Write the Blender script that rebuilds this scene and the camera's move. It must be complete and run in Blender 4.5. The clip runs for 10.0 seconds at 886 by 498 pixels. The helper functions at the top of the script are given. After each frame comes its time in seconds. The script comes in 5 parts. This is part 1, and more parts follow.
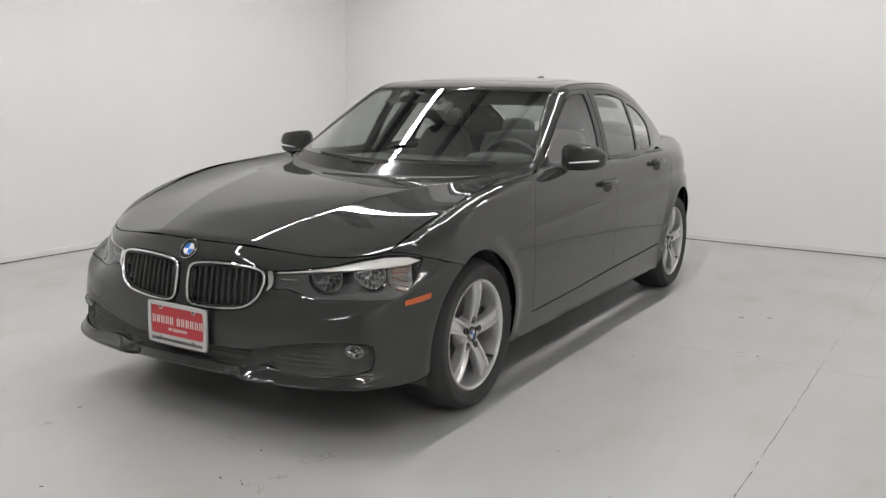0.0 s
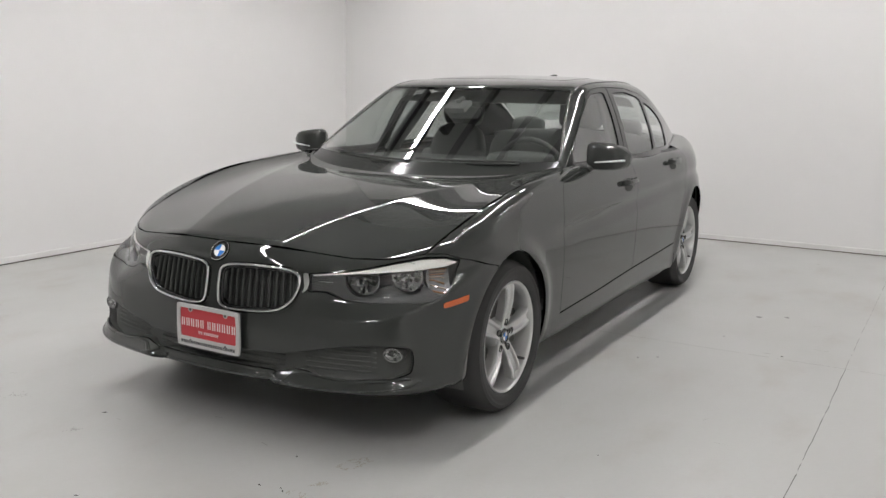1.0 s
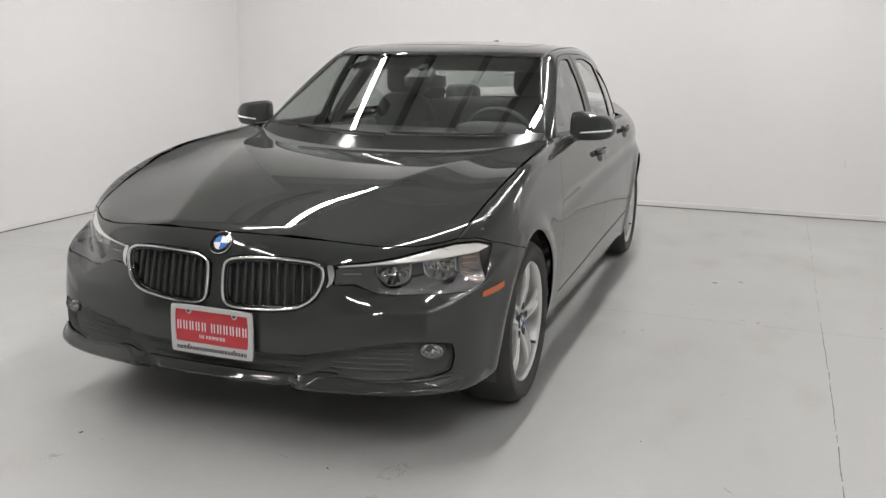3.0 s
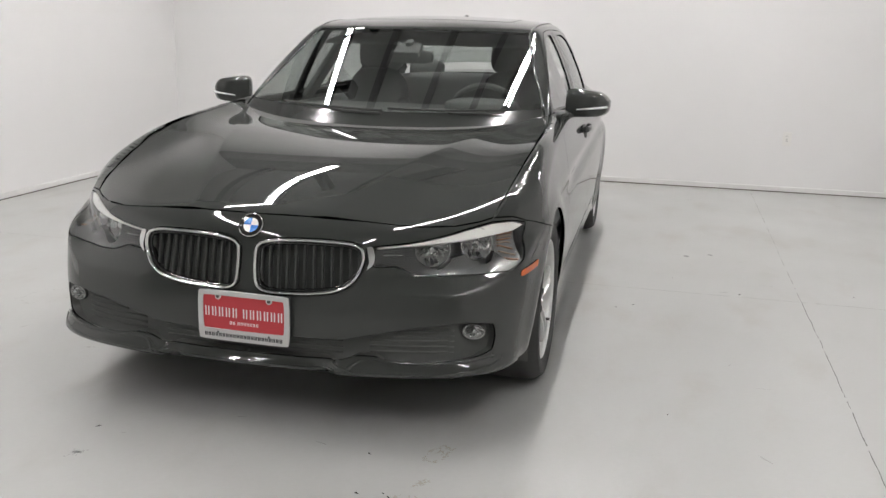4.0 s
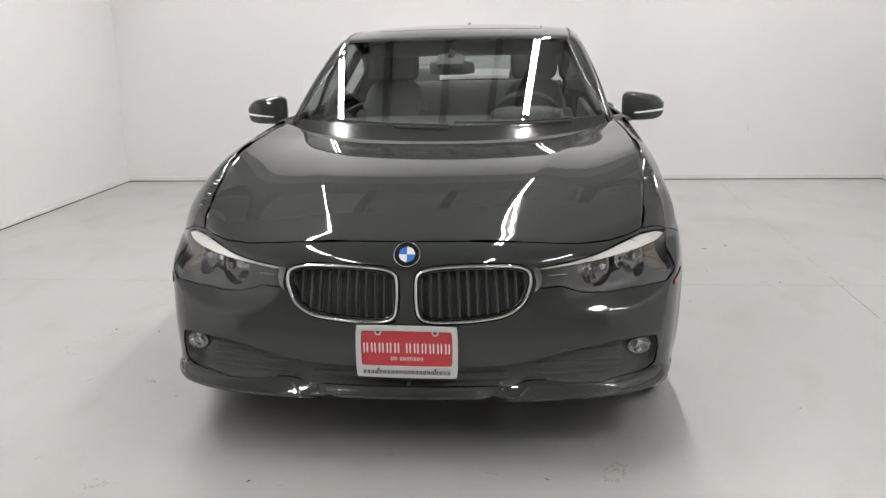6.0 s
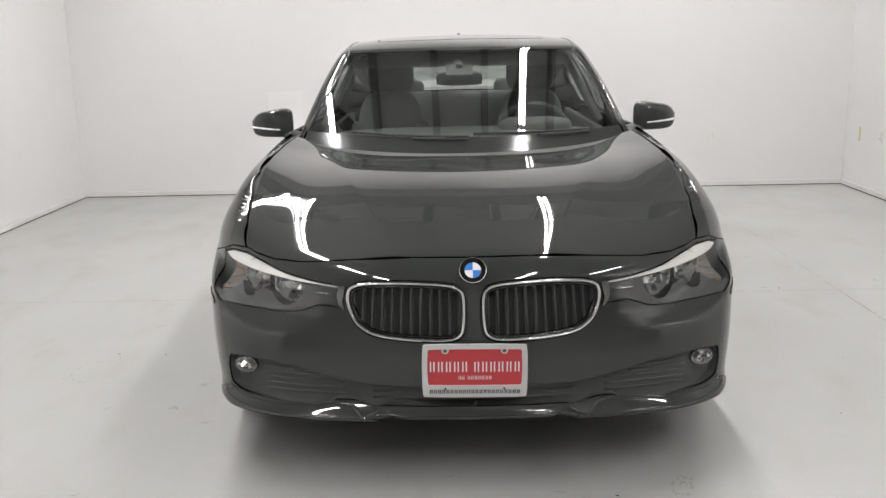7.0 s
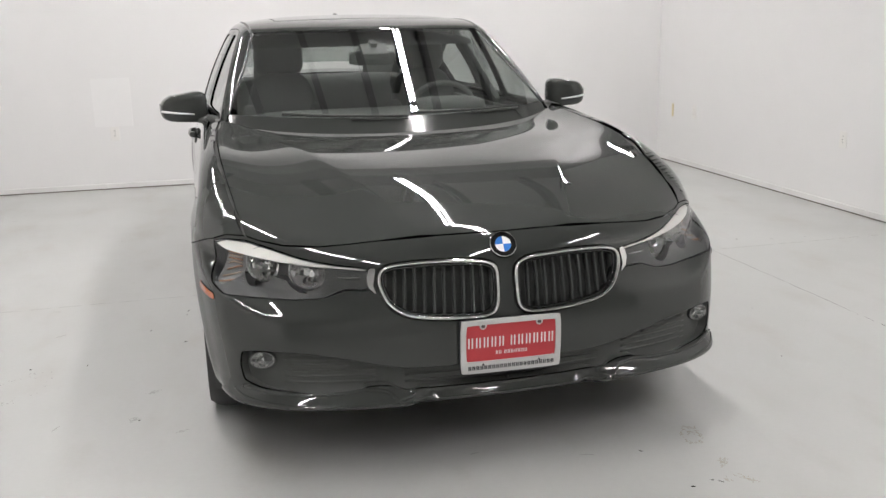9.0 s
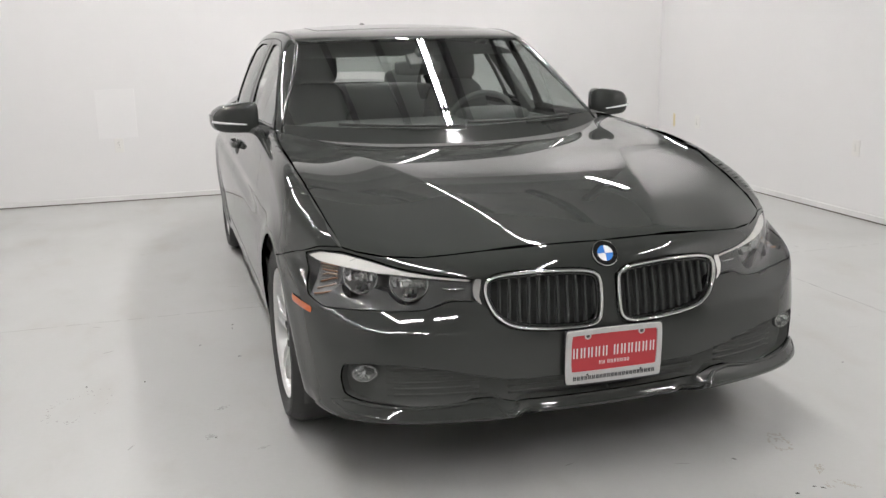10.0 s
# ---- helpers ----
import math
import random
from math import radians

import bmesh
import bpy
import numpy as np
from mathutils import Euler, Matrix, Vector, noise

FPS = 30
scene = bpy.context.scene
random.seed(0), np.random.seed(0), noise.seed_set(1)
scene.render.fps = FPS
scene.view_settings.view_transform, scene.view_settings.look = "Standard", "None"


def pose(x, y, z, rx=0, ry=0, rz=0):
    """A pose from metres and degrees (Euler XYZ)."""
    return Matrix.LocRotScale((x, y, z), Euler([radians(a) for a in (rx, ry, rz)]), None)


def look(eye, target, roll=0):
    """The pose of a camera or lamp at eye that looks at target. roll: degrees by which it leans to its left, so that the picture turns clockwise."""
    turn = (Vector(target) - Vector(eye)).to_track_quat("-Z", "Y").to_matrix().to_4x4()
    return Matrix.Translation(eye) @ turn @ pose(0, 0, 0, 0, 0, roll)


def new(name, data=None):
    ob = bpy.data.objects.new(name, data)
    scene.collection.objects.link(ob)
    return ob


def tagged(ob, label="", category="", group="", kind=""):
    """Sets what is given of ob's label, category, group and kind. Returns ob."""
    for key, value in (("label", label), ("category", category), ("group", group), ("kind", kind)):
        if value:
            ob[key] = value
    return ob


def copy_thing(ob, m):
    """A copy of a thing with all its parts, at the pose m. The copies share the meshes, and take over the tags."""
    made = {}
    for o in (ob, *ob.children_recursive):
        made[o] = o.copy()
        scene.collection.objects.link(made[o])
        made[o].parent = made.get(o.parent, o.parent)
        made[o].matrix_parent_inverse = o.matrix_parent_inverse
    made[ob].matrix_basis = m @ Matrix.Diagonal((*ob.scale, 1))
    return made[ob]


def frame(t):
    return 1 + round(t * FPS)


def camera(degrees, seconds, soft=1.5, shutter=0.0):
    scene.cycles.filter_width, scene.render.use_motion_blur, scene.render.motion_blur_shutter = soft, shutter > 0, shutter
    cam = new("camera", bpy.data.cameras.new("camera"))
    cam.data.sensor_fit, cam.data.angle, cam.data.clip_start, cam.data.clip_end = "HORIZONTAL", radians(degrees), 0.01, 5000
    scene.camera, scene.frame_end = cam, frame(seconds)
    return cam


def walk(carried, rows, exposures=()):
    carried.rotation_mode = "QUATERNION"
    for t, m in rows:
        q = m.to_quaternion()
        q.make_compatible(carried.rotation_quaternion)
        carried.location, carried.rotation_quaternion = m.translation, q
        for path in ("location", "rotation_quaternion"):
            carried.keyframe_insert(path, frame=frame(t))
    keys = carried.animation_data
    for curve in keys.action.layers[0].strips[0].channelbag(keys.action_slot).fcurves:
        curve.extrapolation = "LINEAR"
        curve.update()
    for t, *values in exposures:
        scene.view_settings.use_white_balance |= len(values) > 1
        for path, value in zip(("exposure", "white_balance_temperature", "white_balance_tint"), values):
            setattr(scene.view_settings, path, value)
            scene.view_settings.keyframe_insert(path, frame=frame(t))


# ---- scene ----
from mathutils import geometry

cam = camera(52.4, 10.0)
PATH = [
    (0, (2.605, -3.148, 1.321), (1.586, -1.463, 0.967), 0.8),
    (0.5, (2.537, -3.168, 1.325), (1.515, -1.486, 0.968), 0.8),
    (1, (2.4, -3.204, 1.321), (1.416, -1.5, 0.963), 0.9),
    (1.5, (2.239, -3.235, 1.33), (1.334, -1.491, 0.956), 0.8),
    (2, (2.093, -3.227, 1.329), (1.258, -1.452, 0.936), 0.4),
    (2.5, (1.904, -3.21, 1.326), (1.135, -1.409, 0.921), 0.4),
    (4, (1.273, -3.32, 1.323), (0.808, -1.434, 0.845), 1.3),
    (4.5, (1.046, -3.341, 1.309), (0.637, -1.445, 0.825), 0.8),
    (5, (0.834, -3.336, 1.325), (0.488, -1.427, 0.839), -0.0),
    (5.5, (0.618, -3.348, 1.344), (0.341, -1.428, 0.859), -0.7),
    (6, (0.392, -3.381, 1.361), (0.187, -1.449, 0.888), -1.2),
    (7.5, (-0.236, -3.301, 1.37), (-0.169, -1.354, 0.916), -1.2),
    (8, (-0.438, -3.284, 1.35), (-0.231, -1.35, 0.883), -1.3),
    (8.5, (-0.635, -3.26, 1.359), (-0.259, -1.357, 0.871), -1.3),
    (9, (-0.817, -3.211, 1.341), (-0.338, -1.333, 0.851), -1.1),
    (9.5, (-1.015, -3.139, 1.342), (-0.498, -1.268, 0.862), -1.0),
    (10, (-1.212, -3.074, 1.34), (-0.648, -1.214, 0.872), -1.0),
]
walk(cam, [(t, look(eye, target, roll)) for t, eye, target, roll in PATH], [(0.0, -0.16), (2.5, -0.12), (5.5, 0.06), (10.0, 0.09)])

# ---- light: rows of fluorescent tubes under the ceiling ----
TUBE_POWER = 250.0
world = bpy.data.worlds.new("world")
world.use_nodes = True
world.node_tree.nodes["Background"].inputs[0].default_value = (0.8, 0.82, 0.85, 1)
world.node_tree.nodes["Background"].inputs[1].default_value = 0.05
scene.world = world


# ---- materials ----
def material(name, colour, rough=0.5, metal=0.0, vary=0.0, scale=8.0, bump=0.0, bump_scale=200.0, coat=0.0, spec=0.5, second=None, rough_vary=0.0):
    """A Principled material with stains at two scales and fine relief."""
    m = bpy.data.materials.new(name)
    m.use_nodes = True
    n, l = m.node_tree.nodes, m.node_tree.links
    s = n["Principled BSDF"]
    s.inputs["Base Color"].default_value = (*colour, 1)
    s.inputs["Roughness"].default_value = rough
    s.inputs["Metallic"].default_value = metal
    s.inputs["Specular IOR Level"].default_value = spec
    s.inputs["Coat Weight"].default_value = coat
    s.inputs["Coat Roughness"].default_value = 0.02
    s.inputs["Coat IOR"].default_value = 1.55
    at = n.new("ShaderNodeTexCoord")
    if vary or rough_vary:
        big, small = n.new("ShaderNodeTexNoise"), n.new("ShaderNodeTexNoise")
        big.inputs["Scale"].default_value, small.inputs["Scale"].default_value = scale, scale * 9
        big.inputs["Detail"].default_value, small.inputs["Detail"].default_value = 5, 4
        l.new(at.outputs["Object"], big.inputs["Vector"])
        l.new(at.outputs["Object"], small.inputs["Vector"])
        both = n.new("ShaderNodeMath")
        both.operation = "MULTIPLY_ADD"
        both.inputs[1].default_value = 0.4
        l.new(small.outputs["Fac"], both.inputs[0])
        l.new(big.outputs["Fac"], both.inputs[2])
        spread = n.new("ShaderNodeMapRange")
        spread.inputs["From Min"].default_value, spread.inputs["From Max"].default_value = 0.25, 1.15
        l.new(both.outputs[0], spread.inputs["Value"])
        if vary:
            mix = n.new("ShaderNodeMix")
            mix.data_type = "RGBA"
            mix.inputs["A"].default_value = (*(second or [c * (1 - vary) for c in colour]), 1)
            mix.inputs["B"].default_value = (*colour, 1)
            l.new(spread.outputs[0], mix.inputs["Factor"])
            l.new(mix.outputs["Result"], s.inputs["Base Color"])
        if rough_vary:
            r = n.new("ShaderNodeMapRange")
            r.inputs["To Min"].default_value, r.inputs["To Max"].default_value = rough - rough_vary, rough + rough_vary
            l.new(spread.outputs[0], r.inputs["Value"])
            l.new(r.outputs[0], s.inputs["Roughness"])
    if bump:
        fine, b = n.new("ShaderNodeTexNoise"), n.new("ShaderNodeBump")
        fine.inputs["Scale"].default_value = bump_scale
        fine.inputs["Detail"].default_value = 4
        b.inputs["Strength"].default_value, b.inputs["Distance"].default_value = bump, 0.004
        l.new(at.outputs["Object"], fine.inputs["Vector"])
        l.new(fine.outputs["Fac"], b.inputs["Height"])
        l.new(b.outputs["Normal"], s.inputs["Normal"])
    return m


def glass_material(name, tint, gloss=1.0, rough=0.0, straight=0.06):
    """A thin pane: tinted see-through; its gloss grows from straight-on to grazing."""
    m = bpy.data.materials.new(name)
    m.use_nodes = True
    n, l = m.node_tree.nodes, m.node_tree.links
    n.clear()
    out, mix = n.new("ShaderNodeOutputMaterial"), n.new("ShaderNodeMixShader")
    clear, shine, face = n.new("ShaderNodeBsdfTransparent"), n.new("ShaderNodeBsdfGlossy"), n.new("ShaderNodeLayerWeight")
    steep, total = n.new("ShaderNodeMath"), n.new("ShaderNodeMath")
    clear.inputs[0].default_value = (*tint, 1)
    shine.inputs["Roughness"].default_value = rough
    shine.inputs["Color"].default_value = (gloss, gloss, gloss, 1)
    face.inputs["Blend"].default_value = 0.5
    steep.operation, total.operation = "POWER", "MULTIPLY_ADD"
    steep.inputs[1].default_value = 4.5
    total.inputs[1].default_value, total.inputs[2].default_value = 1 - straight, straight
    l.new(face.outputs["Facing"], steep.inputs[0])
    l.new(steep.outputs[0], total.inputs[0])
    l.new(total.outputs[0], mix.inputs[0])
    l.new(clear.outputs[0], mix.inputs[1])
    l.new(shine.outputs[0], mix.inputs[2])
    l.new(mix.outputs[0], out.inputs[0])
    return m


def lamp_material(name, colour, strength):
    m = bpy.data.materials.new(name)
    m.use_nodes = True
    s = m.node_tree.nodes["Principled BSDF"]
    s.inputs["Base Color"].default_value = (0.9, 0.9, 0.9, 1)
    s.inputs["Emission Color"].default_value = (*colour, 1)
    s.inputs["Emission Strength"].default_value = strength
    return m


PAINT = material("black_paint", (0.036, 0.0388, 0.0362), 0.5, 0.0, coat=1.0, spec=0.02, vary=0.06, scale=1.5)
TRIM = material("black_trim", (0.062, 0.064, 0.061), 0.42, bump=0.06, bump_scale=700, vary=0.2, scale=20)
PLASTIC = material("dark_plastic", (0.080, 0.084, 0.079), 0.55, bump=0.08, bump_scale=600, vary=0.25, scale=15)
GLOSS_TRIM = material("gloss_black", (0.008, 0.008, 0.008), 0.10, coat=0.6, vary=0.1, scale=6)
VOID = material("grille_void", (0.060, 0.064, 0.060), 0.8, vary=0.2, scale=12)
FRIT = material("black_frit", (0.035, 0.037, 0.035), 0.12, vary=0.1, scale=6)
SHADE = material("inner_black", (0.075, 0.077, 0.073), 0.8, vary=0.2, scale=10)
CHROME = material("chrome", (0.82, 0.82, 0.81), 0.10, 1.0, rough_vary=0.05, scale=30)
ALLOY = material("silver_alloy", (0.68, 0.68, 0.67), 0.32, 0.7, vary=0.06, scale=5)
RUBBER = material("tyre_rubber", (0.046, 0.046, 0.045), 0.72, vary=0.3, scale=12, bump=0.15, bump_scale=300)
BRAKE = material("brake_iron", (0.16, 0.15, 0.14), 0.5, 0.8, vary=0.3, scale=25)
GLASS = glass_material("window_glass", (0.82, 0.87, 0.845), straight=0.32)
SIDE_GLASS = glass_material("side_window_glass", (0.78, 0.82, 0.80), straight=0.14)
LENS = glass_material("lamp_lens", (0.93, 0.94, 0.94), 0.9, 0.02)
AMBER = material("amber_reflector", (0.62, 0.13, 0.03), 0.22, coat=0.7, vary=0.25, scale=60, bump=0.2, bump_scale=400)
AMBER_PALE = material("amber_bulb_window", (0.46, 0.36, 0.28), 0.22, vary=0.3, scale=60)
BOWL = material("lamp_bowl", (0.90, 0.90, 0.89), 0.09, 1.0, vary=0.06, scale=40)
BROW = material("lamp_brow", (0.86, 0.85, 0.80), 0.30, 0.0, vary=0.1, scale=30)
AMBER_DIM = material("amber_rib", (0.40, 0.22, 0.13), 0.25, vary=0.3, scale=60)
HOUSING_PALE = material("lamp_chamber", (0.20, 0.20, 0.195), 0.4, 0.3, vary=0.2, scale=40)
TAB = material("bright_tab", (0.50, 0.50, 0.49), 0.22, 0.9, vary=0.1, scale=40)
HOUSING = material("lamp_housing", (0.062, 0.064, 0.062), 0.45, vary=0.2, scale=20)
LEATHER = material("black_upholstery", (0.120, 0.126, 0.118), 0.6, vary=0.25, scale=10, bump=0.25, bump_scale=260)
DASH = material("dashboard_plastic", (0.105, 0.111, 0.104), 0.62, vary=0.2, scale=9, bump=0.2, bump_scale=500)
WHITE_ENAMEL = material("white_enamel", (0.85, 0.86, 0.86), 0.2, vary=0.08, scale=60)
BLUE_ENAMEL = material("blue_enamel", (0.05, 0.22, 0.66), 0.2, vary=0.15, scale=60)
PLATE_RED = material("plate_red", (0.52, 0.045, 0.055), 0.38, vary=0.12, scale=25)
PLATE_GREY = material("plate_grey", (0.55, 0.55, 0.54), 0.4, vary=0.1, scale=30)
INK_WHITE = material("white_print", (0.82, 0.80, 0.79), 0.45, vary=0.08, scale=90)
INK_DARK = material("dark_print", (0.04, 0.04, 0.045), 0.5, vary=0.2, scale=90)
WALL = material("white_wall", (0.765, 0.760, 0.752), 0.62, vary=0.05, scale=0.7, bump=0.10, bump_scale=55)
GAP = material("shaded_gap", (0.17, 0.15, 0.13), 0.8, vary=0.5, scale=6)
SKIRT = material("baseboard_paint", (0.79, 0.785, 0.77), 0.5, vary=0.18, scale=5, bump=0.1, bump_scale=70)
CEILING = material("ceiling_panels", (0.275, 0.285, 0.275), 0.8, vary=0.15, scale=1.2)
# Mid-grey that stands for weaker light high on the back wall.
DIM_WALL = material("dim_wall_grey", (0.42, 0.42, 0.41), 0.7, vary=0.2, scale=1.5)
BEAM = material("dark_beam", (0.07, 0.07, 0.07), 0.7, vary=0.2, scale=4)
UNSEEN_WALL = material("unseen_wall_grey", (0.70, 0.71, 0.69), 0.8, vary=0.3, scale=0.8)
PLATE_WHITE = material("outlet_plastic", (0.78, 0.77, 0.74), 0.35, vary=0.06, scale=40)
OLD_IVORY = material("aged_ivory", (0.72, 0.62, 0.36), 0.5, vary=0.2, scale=30)
LAMP_BODY = material("dark_enamel", (0.006, 0.006, 0.006), 0.6, vary=0.2, scale=6)
TUBE = lamp_material("tube_glow", (1.0, 0.966, 0.966), TUBE_POWER)


def floor_material():
    """Painted concrete: grey-green coat with soft broad wear, faint drag marks and a low sheen."""
    m = bpy.data.materials.new("painted_concrete")
    m.use_nodes = True
    n, l = m.node_tree.nodes, m.node_tree.links
    s = n["Principled BSDF"]
    at = n.new("ShaderNodeTexCoord")
    last = None
    for scale, detail, stretch, low, high, colour in ((0.55, 2, (1, 1, 1), 0.15, 0.85, (0.449, 0.452, 0.438)), (2.3, 3, (1, 0.6, 1), 0.2, 0.95, (0.387, 0.392, 0.376)), (7.0, 4, (1, 0.25, 1), 0.2, 1.0, (0.467, 0.465, 0.452)), (46.0, 3, (1, 1, 1), 0.2, 0.9, (0.383, 0.383, 0.367)), (3.4, 7, (1, 0.5, 1), 0.50, 0.82, (0.320, 0.298, 0.263)), (1.1, 5, (1, 1, 1), 0.45, 0.85, (0.356, 0.352, 0.329))):
        amount = {0.55: 0.9, 2.3: 0.5, 7.0: 0.35, 46.0: 0.22, 3.4: 0.55, 1.1: 0.5}[scale]
        turn, noise_node, span, mix = n.new("ShaderNodeMapping"), n.new("ShaderNodeTexNoise"), n.new("ShaderNodeMapRange"), n.new("ShaderNodeMix")
        turn.inputs["Scale"].default_value = stretch
        turn.inputs["Rotation"].default_value = (0, 0, scale)
        noise_node.inputs["Scale"].default_value, noise_node.inputs["Detail"].default_value = scale, detail
        span.interpolation_type = "SMOOTHSTEP"
        span.inputs["From Min"].default_value, span.inputs["From Max"].default_value, span.inputs["To Max"].default_value = low, high, amount
        mix.data_type = "RGBA"
        mix.inputs["A"].default_value = (0.412, 0.423, 0.408, 1)
        mix.inputs["B"].default_value = (*colour, 1)
        l.new(at.outputs["Object"], turn.inputs["Vector"])
        l.new(turn.outputs[0], noise_node.inputs["Vector"])
        l.new(noise_node.outputs["Fac"], span.inputs["Value"])
        l.new(span.outputs[0], mix.inputs["Factor"])
        if last:
            l.new(last, mix.inputs["A"])
        last = mix.outputs["Result"]
    l.new(last, s.inputs["Base Color"])
    wear, gloss, fine, bump_node = n.new("ShaderNodeTexNoise"), n.new("ShaderNodeMapRange"), n.new("ShaderNodeTexNoise"), n.new("ShaderNodeBump")
    wear.inputs["Scale"].default_value, wear.inputs["Detail"].default_value = 1.6, 3
    gloss.inputs["From Min"].default_value, gloss.inputs["From Max"].default_value = 0.05, 0.95
    gloss.inputs["To Min"].default_value, gloss.inputs["To Max"].default_value = 0.22, 0.45
    fine.inputs["Scale"].default_value, fine.inputs["Detail"].default_value = 60, 3
    bump_node.inputs["Strength"].default_value, bump_node.inputs["Distance"].default_value = 0.08, 0.003
    for node in (wear, fine):
        l.new(at.outputs["Object"], node.inputs["Vector"])
    l.new(wear.outputs["Fac"], gloss.inputs["Value"])
    l.new(gloss.outputs[0], s.inputs["Roughness"])
    l.new(fine.outputs["Fac"], bump_node.inputs["Height"])
    l.new(bump_node.outputs["Normal"], s.inputs["Normal"])
    return m


FLOOR = floor_material()
FILLER = material("fresh_paint", (0.790, 0.786, 0.778), 0.5, vary=0.03, scale=3)
STAIN = material("brown_stain", (0.385, 0.360, 0.310), 0.5, vary=0.15, scale=30)
SLAT = material("grille_slat", (0.046, 0.049, 0.046), 0.45, vary=0.2, scale=20)
SCUFF = material("faint_scuff", (0.335, 0.335, 0.318), 0.5, vary=0.1, scale=12)
CRACK = material("crack_shade", (0.15, 0.145, 0.135), 0.8, vary=0.4, scale=20)
GRIT = material("dark_grit", (0.05, 0.045, 0.04), 0.8, vary=0.4, scale=40)
JOINT = material("joint_filler", (0.335, 0.335, 0.318), 0.6, vary=0.3, scale=12)


# ---- mesh helpers ----
def mesh_object(name, verts, faces, mat, parent=None, label="", norms=None, smooth=True):
    me = bpy.data.meshes.new(name)
    me.from_pydata([tuple(map(float, v)) for v in verts], [], [tuple(map(int, f)) for f in faces])
    me.materials.append(mat)
    if smooth:
        me.polygons.foreach_set("use_smooth", [True] * len(me.polygons))
    if norms is not None:
        me.normals_split_custom_set_from_vertices([tuple(map(float, v)) for v in norms])
    ob = new(name, me)
    ob.parent = parent
    if label:
        tagged(ob, label)
    return ob


def part(name, bm, mat, parent, label="", smooth=False):
    """One bmesh as one mesh object under a thing or a part."""
    me = bpy.data.meshes.new(name)
    bmesh.ops.recalc_face_normals(bm, faces=bm.faces)
    bm.to_mesh(me)
    bm.free()
    me.materials.append(mat)
    if smooth:
        me.polygons.foreach_set("use_smooth", [True] * len(me.polygons))
        me.set_sharp_from_angle(angle=radians(42))
    ob = new(name, me)
    ob.parent = parent
    if label:
        tagged(ob, label)
    return ob


def block(size, m=None, bevel=0.0, segments=2, bm=None):
    """A box with rounded edges, added to bm."""
    one = bmesh.new()
    bmesh.ops.create_cube(one, size=1, matrix=Matrix.Diagonal((*size, 1)))
    if bevel:
        bmesh.ops.bevel(one, geom=one.edges[:], offset=bevel, segments=segments, profile=0.6, affect="EDGES")
    if m is not None:
        bmesh.ops.transform(one, matrix=m, verts=one.verts)
    if bm is None:
        return one
    me = bpy.data.meshes.new("scrap")
    one.to_mesh(me)
    one.free()
    bm.from_mesh(me)
    bpy.data.meshes.remove(me)
    return bm


def pillow(size, m=None, power=0.55, rings=14, segments=24, taper=0.0):
    """A cushion: a ball pulled towards a box; taper narrows its upper end."""
    bm = bmesh.new()
    bmesh.ops.create_uvsphere(bm, u_segments=segments, v_segments=rings, radius=1)
    for v in bm.verts:
        c = [math.copysign(abs(t) ** power, t) for t in v.co]
        k = 1 - taper * (c[2] + 1) / 2
        v.co = Vector((c[0] * size[0] / 2 * k, c[1] * size[1] / 2, c[2] * size[2] / 2))
    if m is not None:
        bmesh.ops.transform(bm, matrix=m, verts=bm.verts)
    return bm


def lathe(profile, around=48, m=None, closed=False):
    """Turns (radius, along) round the local x axis."""
    bm = bmesh.new()
    rings = []
    for k in range(around):
        a = 2 * math.pi * k / around
        rings.append([bm.verts.new((h, r * math.sin(a), r * math.cos(a))) for r, h in profile])
    n = len(profile)
    for k in range(around):
        p, q = rings[k], rings[(k + 1) % around]
        for i in range(n if closed else n - 1):
            j = (i + 1) % n
            bm.faces.new((p[i], q[i], q[j], p[j]))
    bmesh.ops.remove_doubles(bm, verts=bm.verts, dist=1e-6)
    if m is not None:
        bmesh.ops.transform(bm, matrix=m, verts=bm.verts)
    return bm


def sweep(path, up, wide, thick, closed=False, sides=10):
    """Vertices and faces of a rounded bar along a path; up: the way in which it is thick."""
    path, up = np.asarray(path, float), np.asarray(up, float)
    if closed:
        t = np.roll(path, -1, 0) - np.roll(path, 1, 0)
    else:
        t = np.gradient(path, axis=0)
    t /= np.linalg.norm(t, axis=1)[:, None]
    b = np.cross(t, up)
    b /= np.linalg.norm(b, axis=1)[:, None]
    u = np.cross(b, t)
    wide, thick = np.broadcast_to(wide, len(path)), np.broadcast_to(thick, len(path))
    verts, faces = [], []
    for i, p in enumerate(path):
        for k in range(sides):
            a = 2 * math.pi * k / sides
            verts.append(p + b[i] * math.cos(a) * wide[i] / 2 + u[i] * math.sin(a) * thick[i] / 2)
    n = len(path)
    for i in range(n if closed else n - 1):
        for k in range(sides):
            c, d = i * sides, ((i + 1) % n) * sides
            faces.append((c + k, c + (k + 1) % sides, d + (k + 1) % sides, d + k))
    if not closed:
        faces += [tuple(range(sides))[::-1], tuple((n - 1) * sides + k for k in range(sides))]
    return verts, faces


def rounded(points, cut=0.18, times=3, closed=True):
    """Cuts a polygon's corners."""
    p = [np.array(v, float) for v in points]
    for _ in range(times):
        q = []
        n = len(p)
        for i in range(n if closed else n - 1):
            a, b = p[i], p[(i + 1) % n]
            q += [a * (1 - cut) + b * cut, a * cut + b * (1 - cut)]
        if not closed:
            q = [p[0], *q[1:-1], p[-1]]
        p = q
        cut = 0.25
    return np.array(p)


